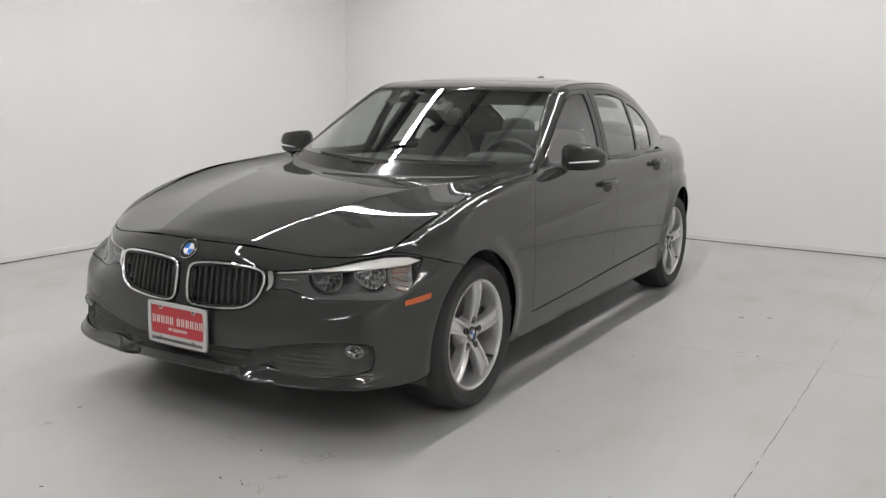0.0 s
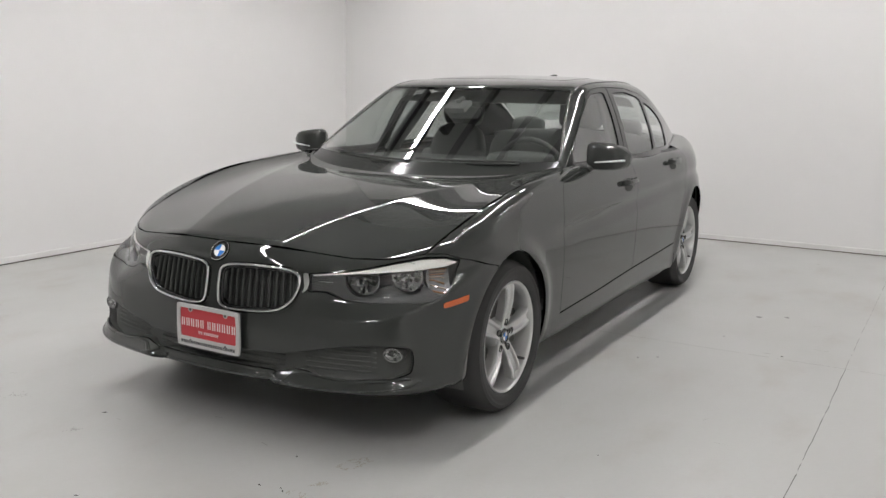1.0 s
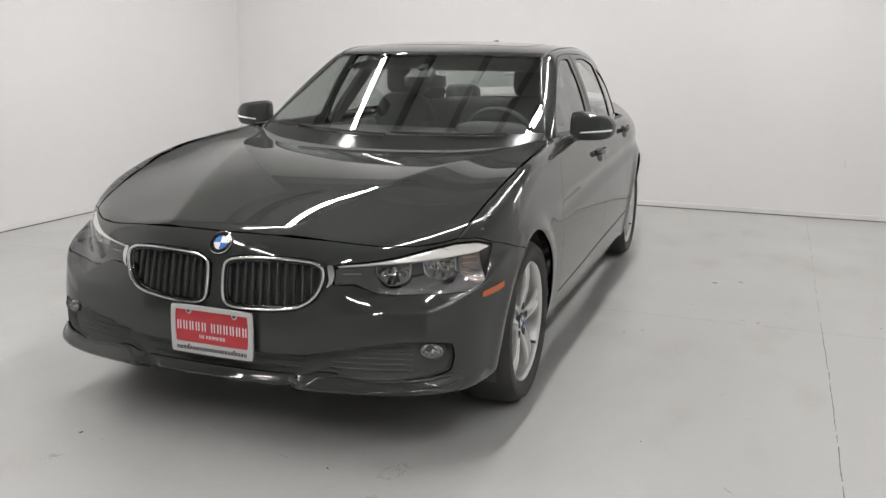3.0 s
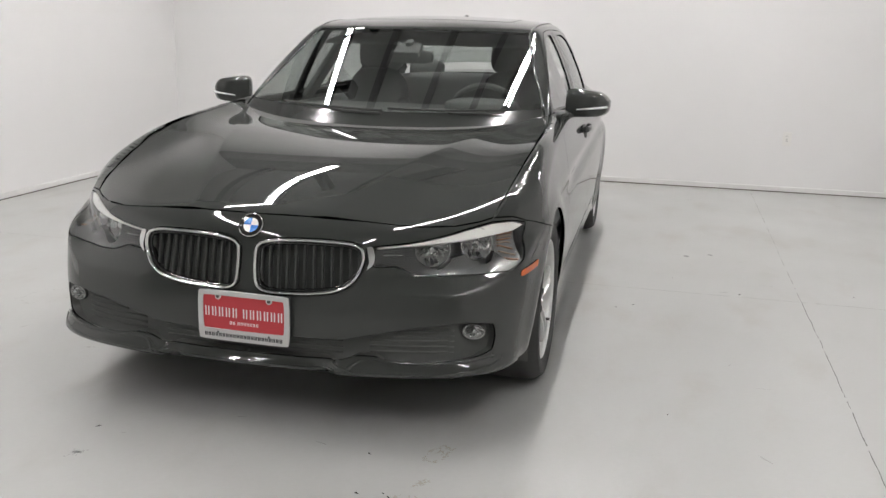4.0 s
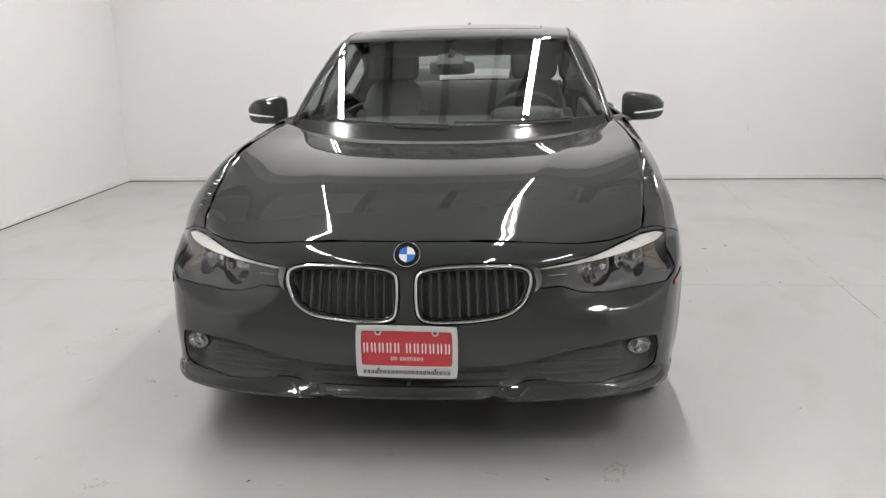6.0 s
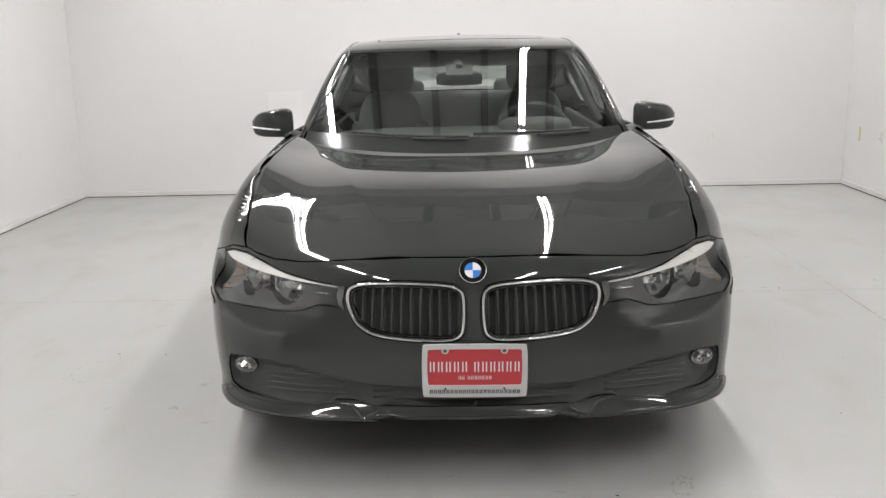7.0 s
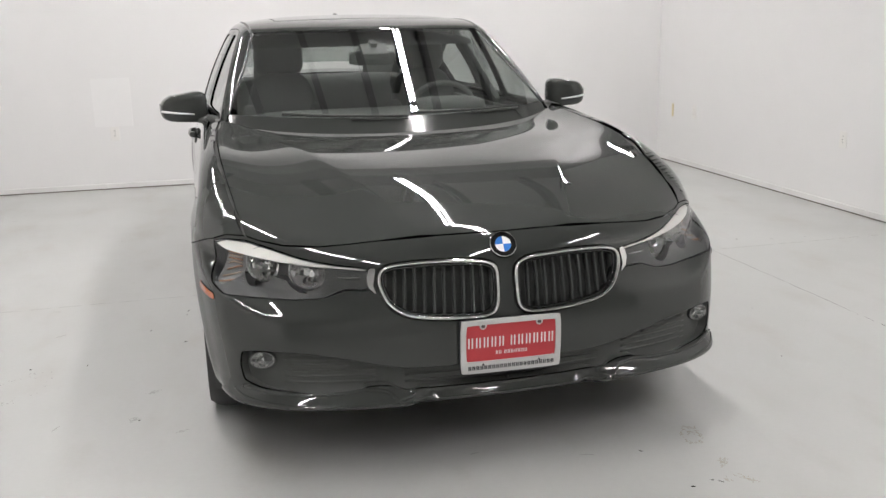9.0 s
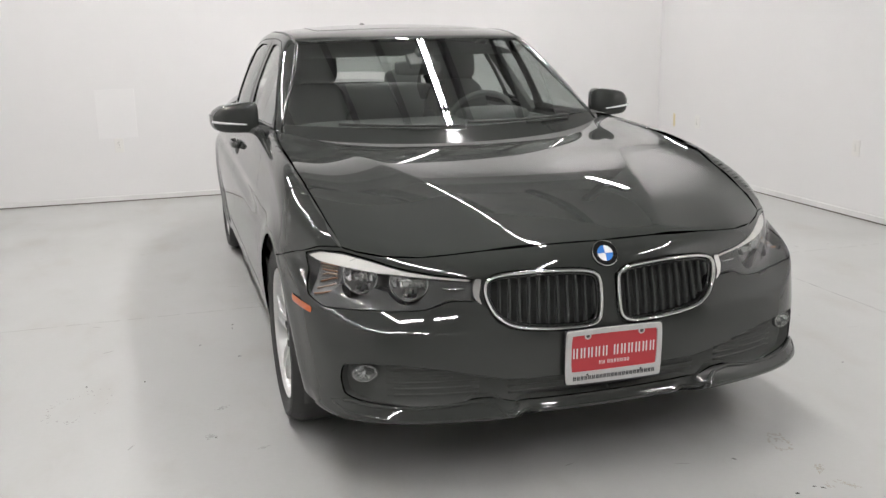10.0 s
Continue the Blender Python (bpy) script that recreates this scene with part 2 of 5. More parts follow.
def resample(points, step, closed=True):
    p = np.array(points, float)
    if closed:
        p = np.vstack([p, p[:1]])
    out = []
    for a, b in zip(p[:-1], p[1:]):
        n = max(1, int(round(np.linalg.norm(b - a) / step)))
        out += [a + (b - a) * i / n for i in range(n)]
    if not closed:
        out.append(p[-1])
    return np.array(out)


def within(points, loop):
    x, y = points[:, 0], points[:, 1]
    hit = np.zeros(len(points), bool)
    for (ax, ay), (bx, by) in zip(loop, np.roll(loop, -1, 0)):
        if ay != by:
            hit ^= ((ay > y) != (by > y)) & (x < (bx - ax) * (y - ay) / (by - ay) + ax)
    return hit


def area_of(loop):
    x, y = loop[:, 0], loop[:, 1]
    return 0.5 * np.sum(x * np.roll(y, -1) - np.roll(x, -1) * y)


def shrink(loop, by):
    """Moves a loop inwards."""
    t = np.roll(loop, -1, 0) - np.roll(loop, 1, 0)
    t /= np.linalg.norm(t, axis=1)[:, None] + 1e-12
    n = np.stack([-t[:, 1], t[:, 0]], 1) * np.sign(area_of(loop))
    return loop + n * by


def sheet(name, outline, rays, field, mat, parent, holes=(), step=0.03, side=1, lift=0.0, gap=0.0015, rim=0.012, label=""):
    """A panel that lies on the car's surface inside an outline, its edges turned in by rim."""
    loops = [shrink(resample(outline, step * 0.6), gap)] + [shrink(resample(h, step * 0.45), -gap) for h in holes]
    low, high = loops[0].min(0), loops[0].max(0)
    gx, gy = np.meshgrid(np.arange(low[0], high[0], step), np.arange(low[1], high[1], step))
    grid = np.stack([gx.ravel(), gy.ravel()], 1)
    inside = within(grid, loops[0])
    for h in loops[1:]:
        inside &= ~within(grid, h)
    grid = grid[inside]
    edge = np.vstack(loops)
    if len(grid):
        near = np.min(np.linalg.norm(grid[:, None] - edge[None], axis=2), axis=1)
        grid = grid[near > step * 0.45]
    flat = np.vstack([edge, grid]) if len(grid) else edge
    lines, start = [], 0
    for h in loops:
        lines += [(start + i, start + (i + 1) % len(h)) for i in range(len(h))]
        start += len(h)
    from_cdt = geometry.delaunay_2d_cdt([Vector(v) for v in flat], lines, [], 0, 1e-7)
    pts = np.array([tuple(v) for v in from_cdt[0]])
    tris = np.array([f for f in from_cdt[2] if len(f) == 3])
    mid = pts[tris].mean(1)
    good = within(mid, loops[0])
    for h in loops[1:]:
        good &= ~within(mid, h)
    tris = tris[good]
    a, b, c = pts[tris[:, 0]], pts[tris[:, 1]], pts[tris[:, 2]]
    p = project(field, *rays(pts))
    n = normals(field, p)
    p = p + n * lift
    face = np.cross(p[tris[:, 1]] - p[tris[:, 0]], p[tris[:, 2]] - p[tris[:, 0]])
    flip = np.sum(face * n[tris[:, 0]], 1) < 0
    tris[flip] = tris[flip][:, ::-1]
    verts, norms, faces = list(p), list(n), [tuple(t) for t in tris]
    if rim:
        for h in loops:
            q = project(field, *rays(h))
            m = normals(field, q)
            q = q + m * lift
            t = np.roll(q, -1, 0) - np.roll(q, 1, 0)
            out = np.cross(t, m)
            out /= np.linalg.norm(out, axis=1)[:, None] + 1e-12
            s = len(verts)
            verts += list(q) + list(q - m * rim)
            norms += list(out) * 2
            k = len(h)
            faces += [(s + i, s + (i + 1) % k, s + k + (i + 1) % k, s + k + i) for i in range(k)]
    verts, norms = np.array(verts), np.array(norms)
    if side < 0:
        verts, norms, faces = verts * [-1, 1, 1], norms * [-1, 1, 1], [f[::-1] for f in faces]
    return mesh_object(name, verts, faces, mat, parent, label, norms)


def both_sides(maker):
    for side in (1, -1):
        maker(side)


def fa(x, z):
    """(angle, height) on the nose of the place at a distance x from the middle."""
    return (math.atan2(x, 1.037 - 0.20 * x ** 2 - 0.54 * x ** 4 - float(NOSE(z))), z)


def mirrored(half):
    """A loop across the middle from its right half, listed from the middle round to the middle."""
    return [*half, *[(-a, z) for a, z in half[::-1]]]


# ---- the car's surfaces: front axle at y = 0, nose towards -y, ground at z = 0 ----
def curve(*keys):
    """A smooth function through (position, value) keys."""
    a, b = np.array([k[0] for k in keys], float), np.array([k[1] for k in keys], float)
    d = np.diff(b) / np.diff(a)
    m = np.zeros(len(a))
    m[0], m[-1] = d[0], d[-1]
    for i in range(1, len(a) - 1):
        h0, h1 = a[i] - a[i - 1], a[i + 1] - a[i]
        m[i] = (d[i - 1] * h1 + d[i] * h0) / (h0 + h1)

    def value(t):
        t = np.asarray(t, float)
        i = np.clip(np.searchsorted(a, t) - 1, 0, len(a) - 2)
        h = a[i + 1] - a[i]
        s = np.clip((t - a[i]) / h, -0.5, 1.5)
        inside = b[i] * (1 + 2 * s) * (1 - s) ** 2 + b[i + 1] * s * s * (3 - 2 * s) + h * (m[i] * s * (1 - s) ** 2 + m[i + 1] * s * s * (s - 1))
        return np.where(t < a[0], b[0] + m[0] * (t - a[0]), np.where(t > a[-1], b[-1] + m[-1] * (t - a[-1]), inside))
    return value


def spline(*keys):
    """A function through (position, value) keys with no break in its bend."""
    a, b = np.array([k[0] for k in keys], float), np.array([k[1] for k in keys], float)
    h = np.diff(a)
    n = len(a)
    lhs, rhs = np.eye(n), np.zeros(n)
    for i in range(1, n - 1):
        lhs[i, i - 1:i + 2] = h[i - 1], 2 * (h[i - 1] + h[i]), h[i]
        rhs[i] = 6 * ((b[i + 1] - b[i]) / h[i] - (b[i] - b[i - 1]) / h[i - 1])
    m = np.linalg.solve(lhs, rhs)

    def value(t):
        t = np.asarray(t, float)
        i = np.clip(np.searchsorted(a, t) - 1, 0, n - 2)
        u, w = a[i + 1] - t, t - a[i]
        return (m[i] * u ** 3 + m[i + 1] * w ** 3) / (6 * h[i]) + (b[i] / h[i] - m[i] * h[i] / 6) * u + (b[i + 1] / h[i] - m[i + 1] * h[i] / 6) * w
    return value


def smax(a, b, k):
    return np.maximum(a, b) + np.maximum(k - np.abs(a - b), 0) ** 2 / (4 * k)


def ramp(t, a, b):
    s = np.clip((t - a) / (b - a), 0, 1)
    return s * s * (3 - 2 * s)


WHEELBASE, TYRE_R, AXLE_Z = 2.81, 0.316, 0.318
ARCH_Y, ARCH_R = -0.03, 0.345
HOOD_LINE = spline((-1.0, 0.660), (-0.69, 0.7462), (-0.4, 0.8240), (0.0, 0.8870), (0.2, 0.9035), (0.36, 0.9090), (0.5, 0.9130), (0.8, 0.934), (1.3, 0.949), (2.2, 0.985), (3.95, 1.058))


def HOOD_Z(y):
    """The height of the hood and tail along the middle."""
    return HOOD_LINE(y) - 0.05 * ramp(y, 3.4, 3.95)


HOOD_DROP = spline((-0.8, 0.113), (-0.46, 0.0585), (-0.1, 0.014), (0.32, -0.013), (0.5, -0.020), (0.72, -0.022), (1.0, -0.020), (1.6, 0.0), (2.6, 0.035), (3.2, 0.075), (3.8, 0.12))
CREASE_X = spline((-0.75, 0.215), (-0.57, 0.265), (-0.36, 0.335), (-0.17, 0.395), (0.02, 0.45), (0.2, 0.51), (0.45, 0.60), (0.7, 0.68))
OUT_SLOPE, OUT_FALL, CREST, CROWN = 0.13, 0.62, 0.0055, 0.50
WIDE = curve((-0.8, 0.80), (-0.5, 0.868), (-0.3, 0.888), (0.0, 0.896), (0.35, 0.896), (1.2, 0.896), (2.2, 0.899), (2.7, 0.895), (3.0, 0.868), (3.3, 0.79), (3.6, 0.685), (3.95, 0.55))
INSET = curve((0.14, 0.085), (0.20, 0.045), (0.30, 0.022), (0.42, 0.008), (0.56, 0.0), (0.66, 0.004), (0.74, 0.013), (0.80, 0.027), (0.87, 0.043), (0.93, 0.062), (1.05, 0.13))
NOSE = curve((0.15, 0.085), (0.212, 0.030), (0.246, 0.008), (0.277, 0.001), (0.33, 0.0), (0.42, 0.0), (0.50, 0.010), (0.58, 0.022), (0.66, 0.042), (0.74, 0.085), (0.82, 0.16))


def body(p):
    """Less than 0 inside the lower body, about the distance outside it."""
    x, y, z = np.abs(p[:, 0]), p[:, 1], p[:, 2]
    beyond = x - CREASE_X(y)
    beyond = (beyond + np.sqrt(beyond ** 2 + 4e-5)) / 2
    share = np.clip(beyond / (0.80 - CREASE_X(y)), 0, 1)
    dome = -OUT_SLOPE * beyond * (1 - share) ** OUT_FALL * ramp(y, -0.85, -0.60) * (1 - ramp(y, 0.5, 0.9))
    crest = CREST * np.exp(-((x - 0.76) / 0.10) ** 2) * ramp(y, -0.45, 0.2) * (1 - ramp(y, 0.6, 1.2))
    top = (z - (HOOD_Z(y) - HOOD_DROP(y) * (CROWN * (x / 0.735) ** 2 + (1 - CROWN) * (x / 0.735) ** 7) + dome - 0.012 + crest)) * 0.97
    flare = 0.012 * (np.exp(-((np.hypot(y - ARCH_Y, z - AXLE_Z) - 0.36) / 0.05) ** 2) + np.exp(-((np.hypot(y - WHEELBASE, z - AXLE_Z) - 0.36) / 0.05) ** 2))
    line = 0.735 + 0.032 * (y - 0.5)
    groove = 0.012 * (1 - ramp(np.abs(z - line + 0.055), 0.0, 0.06)) * ramp(y, 0.25, 0.9)
    side = x - (WIDE(y) - INSET(z) + flare * ramp(z, 0.1, 0.3) - groove)
    lip = 0.040 * ramp(x, 0.25, 0.32) * np.clip((0.300 - z) / 0.042, 0, 1) ** 1.6 * (1 - ramp(0.250 - z, 0.0, 0.024))
    lip = lip + 0.026 * (1 - ramp(x, 0.22, 0.27)) * np.clip((0.280 - z) / 0.024, 0, 1) ** 1.2 * (1 - ramp(0.252 - z, 0.0, 0.02))
    low_plan = 0.18 * x ** 2 + 0.52 * x ** 8
    high_plan = 0.18 * x ** 2 + 0.51 * x ** 4
    ledge = 0.512 + 1.66 * np.maximum(x - 0.62, 0) ** 2
    rise = (z - ledge + 0.012) / 0.066
    up = -smax(-(rise + np.sqrt(rise ** 2 + 0.02)) / 2, -1.0, 0.25)
    front = (-0.787 + low_plan * (1 - up) + high_plan * up + NOSE(z) - lip - y) * (1 - 0.42 * ramp(x, 0.3, 0.85))
    back = y - (3.85 - 0.16 * x ** 2 - 0.25 * x ** 6 - 0.10 * ramp(z, 0.75, 1.05) - 0.06 * ramp(0.35 - z, 0, 0.2))
    low = 0.216 - z - 0.058 * ramp(y, -0.15, 0.5)
    f = smax(top, side, 0.056)
    f = smax(f, front, 0.05)
    return smax(smax(f, back, 0.10), low, 0.03)


def CABIN_Z(y):
    """Windscreen, roof and rear window along the middle."""
    t = y - 0.75
    screen = 0.945 + 0.610 * t - 0.065 * t * t
    roof = 1.387 - np.where(y < 1.95, 0.245, 0.15) * (y - 1.95) ** 2
    tail = 1.285 - 0.40 * (y - 2.75) - 0.06 * (y - 2.75) ** 2
    return -smax(-screen, smax(-roof, -tail, 0.10), 0.016)


CABIN_W = curve((0.5, 0.745), (0.9, 0.768), (1.2, 0.784), (1.5, 0.800), (2.0, 0.825), (2.4, 0.797), (2.8, 0.722), (3.2, 0.635), (3.5, 0.57))


def cabin(p):
    """The same for the glasshouse above the belt line."""
    x, y, z = np.abs(p[:, 0]), p[:, 1], p[:, 2]
    back_part = ramp(y, 1.35, 1.9)
    bow = (0.055 * x ** 2 + 0.10 * x ** 4) * back_part
    top = (z - (CABIN_Z(y - (0.37 * x ** 2 - 0.149) * (1 - back_part) + 0.25 * x ** 2 * ramp(y, 2.3, 2.7)) - bow)) * 0.88
    h = z - 0.92
    side = (x - (CABIN_W(y) - 0.28 * h - 0.43 * h * h)) * 0.88
    return smax(top, side, 0.035)


def pane_side(p):
    """The side windows, without the rounding into the roof."""
    y, h = p[:, 1], p[:, 2] - 0.92
    return (np.abs(p[:, 0]) - (CABIN_W(y) - 0.28 * h - 0.43 * h * h)) * 0.88


def pane_front(p):
    """The windscreen, without the rounding into the pillars."""
    x, y, z = np.abs(p[:, 0]), p[:, 1], p[:, 2]
    t = y - 0.37 * x ** 2 + 0.149 - 0.75
    return (z - (0.945 + 0.610 * t - 0.065 * t * t)) * 0.88


def project(field, start, way, far):
    """The places where rays from inside leave the surface."""
    low, high = np.zeros(len(start)), np.full(len(start), float(far))
    for _ in range(34):
        mid = (low + high) / 2
        inside = field(start + way * mid[:, None]) < 0
        low, high = np.where(inside, mid, low), np.where(inside, high, mid)
    return start + way * low[:, None]


def normals(field, p):
    e, g = 5e-4, np.zeros_like(p)
    for i in range(3):
        d = np.zeros(3)
        d[i] = e
        g[:, i] = field(p + d) - field(p - d)
    return g / np.linalg.norm(g, axis=1)[:, None]


def front_rays(ab):
    """(angle, height) round an upright axis behind the nose."""
    a, z = ab[:, 0], ab[:, 1]
    return np.stack([0 * a, 0 * a + 0.25, z], 1), np.stack([np.sin(a), -np.cos(a), 0 * a], 1), 2.0


def hood_rays(ab):
    return np.stack([ab[:, 0], ab[:, 1], 0 * ab[:, 0] + 0.45], 1), np.tile([0.0, 0, 1], (len(ab), 1)), 1.5


def roof_rays(ab):
    return np.stack([ab[:, 0], ab[:, 1], 0 * ab[:, 0] + 0.55], 1), np.tile([0.0, 0, 1], (len(ab), 1)), 1.5


def side_rays(ab):
    """(y, height), bent over at the shoulder so that it reaches the top of the wings."""
    y, z = ab[:, 0], ab[:, 1]
    a = np.maximum(z - 0.62, 0) / 0.45
    return np.stack([0 * y + 0.3, y, np.minimum(z, 0.62)], 1), np.stack([np.cos(a), 0 * y, np.sin(a)], 1), 2.0


def side_uv(x, y, z):
    return (y, z if z < 0.62 else 0.62 + 0.45 * math.atan2(z - 0.62, x - 0.3))


def glass_rays(ab):
    """(y, height) of the side of the glasshouse."""
    y, z = ab[:, 0], ab[:, 1]
    return np.stack([0 * y, y, z], 1), np.tile([1.0, 0, 0], (len(ab), 1)), 2.0


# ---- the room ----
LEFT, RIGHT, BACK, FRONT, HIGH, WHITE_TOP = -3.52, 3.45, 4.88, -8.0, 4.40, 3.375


def slab(name, lo, hi, mat, label, bevel=0.0):
    size = [b - a for a, b in zip(lo, hi)]
    ob = part(name, block(size, pose(*[(a + b) / 2 for a, b in zip(lo, hi)]), bevel), mat, None)
    return tagged(ob, label, kind="structure")


slab("floor", (LEFT - 3, FRONT - 0.2, -0.2), (RIGHT + 3, BACK + 0.2, 0), FLOOR, "pale grey-green painted concrete floor with scuffs and stains")
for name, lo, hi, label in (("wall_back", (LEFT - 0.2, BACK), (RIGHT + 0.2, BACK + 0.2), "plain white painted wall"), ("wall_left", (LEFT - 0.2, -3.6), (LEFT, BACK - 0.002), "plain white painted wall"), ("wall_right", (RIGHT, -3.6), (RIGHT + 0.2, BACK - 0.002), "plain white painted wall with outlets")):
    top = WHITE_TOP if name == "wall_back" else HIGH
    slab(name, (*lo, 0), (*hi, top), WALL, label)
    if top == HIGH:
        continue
    # Unseen grey bands above WHITE_TOP paint fading light into the hood's reflection.
    slab(name + "_frieze", (*lo, WHITE_TOP + 0.001), (*hi, WHITE_TOP + 0.4), DIM_WALL, "unseen grey band that paints the light fading up the wall")
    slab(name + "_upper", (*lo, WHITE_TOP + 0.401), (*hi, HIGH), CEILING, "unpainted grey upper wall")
# Unseen walls, added to close the place and bounce light onto the nose.
slab("wall_hall", (LEFT - 3, FRONT - 0.2, 0), (RIGHT + 3, FRONT, HIGH), UNSEEN_WALL, "unseen pale grey wall added to bounce light at the car")
slab("wall_hall_left", (LEFT - 3.2, FRONT, 0), (LEFT - 3, -3.4, HIGH), UNSEEN_WALL, "unseen pale grey wall added to bounce light at the car")
slab("wall_hall_right", (RIGHT + 3, FRONT, 0), (RIGHT + 3.2, -3.4, HIGH), UNSEEN_WALL, "unseen pale grey wall added to bounce light at the car")
slab("wall_return_left", (LEFT - 3, -3.6, 0), (LEFT - 0.202, -3.4, HIGH), UNSEEN_WALL, "unseen pale grey return wall added to close the place")
slab("wall_return_right", (RIGHT + 0.202, -3.6, 0), (RIGHT + 3, -3.4, HIGH), UNSEEN_WALL, "unseen pale grey return wall added to close the place")
slab("ceiling", (LEFT - 3.2, FRONT - 0.2, HIGH + 0.002), (RIGHT + 3.2, BACK + 0.2, HIGH + 0.2), CEILING, "grey insulated ceiling")
for k, x in enumerate((-3.0, -1.35, -0.40, 0.35, 1.40, 2.45)):
    slab("ceiling_beam", (x - 0.05, FRONT + 0.01, HIGH - 0.14), (x + 0.05, BACK - 0.01, HIGH), BEAM, "dark steel ceiling beam")


def baseboard(lo, hi):
    slab("baseboard", (lo[0], lo[1], 0.004), hi, SKIRT, "off-white scuffed baseboard along the wall foot", 0.004)


baseboard((LEFT + 0.016, BACK - 0.016, 0), (RIGHT - 0.016, BACK - 0.001, 0.048))
baseboard((LEFT + 0.001, -3.58, 0), (LEFT + 0.015, BACK - 0.02, 0.048))
baseboard((RIGHT - 0.015, -3.58, 0), (RIGHT - 0.001, BACK - 0.02, 0.048))


# A solid dark strip paints the shade in the gap below the board.
def foot_gap(lo, hi):
    slab("baseboard_gap", (*lo, 0.0005), (*hi, 0.0075), GAP, "thin dark strip that paints the shaded gap under the baseboard")


foot_gap((LEFT + 0.02, BACK - 0.020), (RIGHT - 0.02, BACK - 0.0005))
foot_gap((LEFT + 0.0005, -3.58), (LEFT + 0.019, BACK - 0.022))
foot_gap((RIGHT - 0.019, -3.58), (RIGHT - 0.0005, BACK - 0.022))


def strip_light(x, y, z=3.5, long=1.17):
    """A twin-tube fixture with added side plates that hangs under the ceiling, along y."""
    light = new("ceiling_light")
    light.location = (x, y, z)
    part("housing", block((0.09, long, 0.06), pose(0, 0, 0.075), 0.006), LAMP_BODY, light)
    part("canopy", block((0.10, 0.18, HIGH - z - 0.105), pose(0, 0, (HIGH - z + 0.105) / 2), 0.004), LAMP_BODY, light)
    for dx in (-0.026, 0.026):
        part("tube", lathe([(0, -long / 2 + 0.02), (0.0065, -long / 2 + 0.02), (0.0075, -long / 2 + 0.035), (0.0075, long / 2 - 0.035), (0.0065, long / 2 - 0.02), (0, long / 2 - 0.02)], 12, pose(dx, 0, 0.02, 0, 0, 90)), TUBE, light, "glowing fluorescent tube", True)
    # Unseen side plates, added to keep the tubes' light off the upper walls.
    for side in (-1, 1):
        part("skirt", block((0.003, long, 0.066), pose(side * 0.047, 0, 0.029), 0.001), LAMP_BODY, light)
    for dy in (-1, 1):
        part("socket", block((0.085, 0.02, 0.05), pose(0, dy * (long / 2 - 0.012), 0.02), 0.004), LAMP_BODY, light)
    return tagged(light, "dark twin-tube fluorescent strip light under the ceiling", "ceiling light", "rows of strip lights")


one_light = strip_light(0.77, 3.56)
ROWS = ((0.77, 2.38), (0.77, 1.20), (0.77, 0.02), (-1.78, 3.56), (-1.78, 2.38), (-1.78, 1.20), (-1.78, -0.86), (-1.78, -2.04), (2.75, -1.90), (2.75, -3.08), (2.90, 4.02), (-1.78, -3.86), (-1.78, -5.04), (1.10, -3.86), (1.10, -5.04))
for x, y in ROWS:
    copy_thing(one_light, pose(x, y, 3.5))


# ---- the car ----
car = tagged(new("car"), "glossy black four-door sedan with silver alloy wheels parked on the floor", "car")


def on_hood(x, y):
    return project(body, *hood_rays(np.array([[x, y]])))[0]


def hood_to_side(x, y):
    return side_uv(*on_hood(x, y))


def arch(y0, r=0.352, a0=0.0, a1=180.0, n=24):
    return [(y0 + r * math.cos(radians(a)), AXLE_Z + r * math.sin(radians(a))) for a in np.linspace(a0, a1, n)]


# panel edges that neighbours share
HOOD_FRONT = [(0.0, -0.693), (0.18, -0.685), (0.36, -0.658), (0.45, -0.637), (0.533, -0.610), (0.63, -0.555), (0.70, -0.492), (0.738, -0.448)]
HOOD_SIDE = [(0.738, -0.448), (0.755, -0.32), (0.772, -0.12), (0.784, 0.10), (0.786, 0.35), (0.778, 0.58), (0.757, 0.77)]
HOOD_REAR = [(0.757, 0.77), (0.70, 0.725), (0.61, 0.61), (0.54, 0.53), (0.44, 0.455), (0.34, 0.405), (0.18, 0.372), (0.0, 0.362)]
LAMP_TIP = (0.938, 0.690)
DOOR_A = [(0.60, 0.862), (0.555, 0.79), (0.515, 0.70), (0.50, 0.58), (0.51, 0.42), (0.53, 0.305)]
DOOR_B = [(1.57, 0.872), (1.605, 0.755), (1.56, 0.66), (1.535, 0.56), (1.54, 0.42), (1.55, 0.343)]
DOOR_C = [(2.66, 0.876), (2.64, 0.79), (2.57, 0.70), (2.46, 0.60), (2.42, 0.50), (2.39, 0.42), (2.36, 0.368)]


def front_of(x, y):
    p = on_hood(x, y)
    return (math.atan2(p[0], 0.25 - p[1]), p[2])


# front bumper with its openings
top_edge = [front_of(x, y) for x, y in HOOD_FRONT]
cheek = [(0.885, 0.712), (0.943, 0.693), (1.00, 0.680), (1.06, 0.661), (1.126, 0.645)]
arch_edge = [(math.atan2(0.885, 0.25 - y), z) for y, z in arch(ARCH_Y, ARCH_R, 116, 197, 18)]
bumper_half = [*top_edge, *cheek, *arch_edge, (0.95, 0.228), (0.55, 0.230), (0.0, 0.234)]
KIDNEY = rounded([fa(0.020, 0.570), fa(0.022, 0.640), fa(0.065, 0.661), fa(0.20, 0.668), fa(0.335, 0.664), fa(0.378, 0.645), fa(0.385, 0.60), fa(0.360, 0.538), fa(0.305, 0.500), fa(0.19, 0.486), fa(0.065, 0.482), fa(0.026, 0.505)], 0.22, 3)
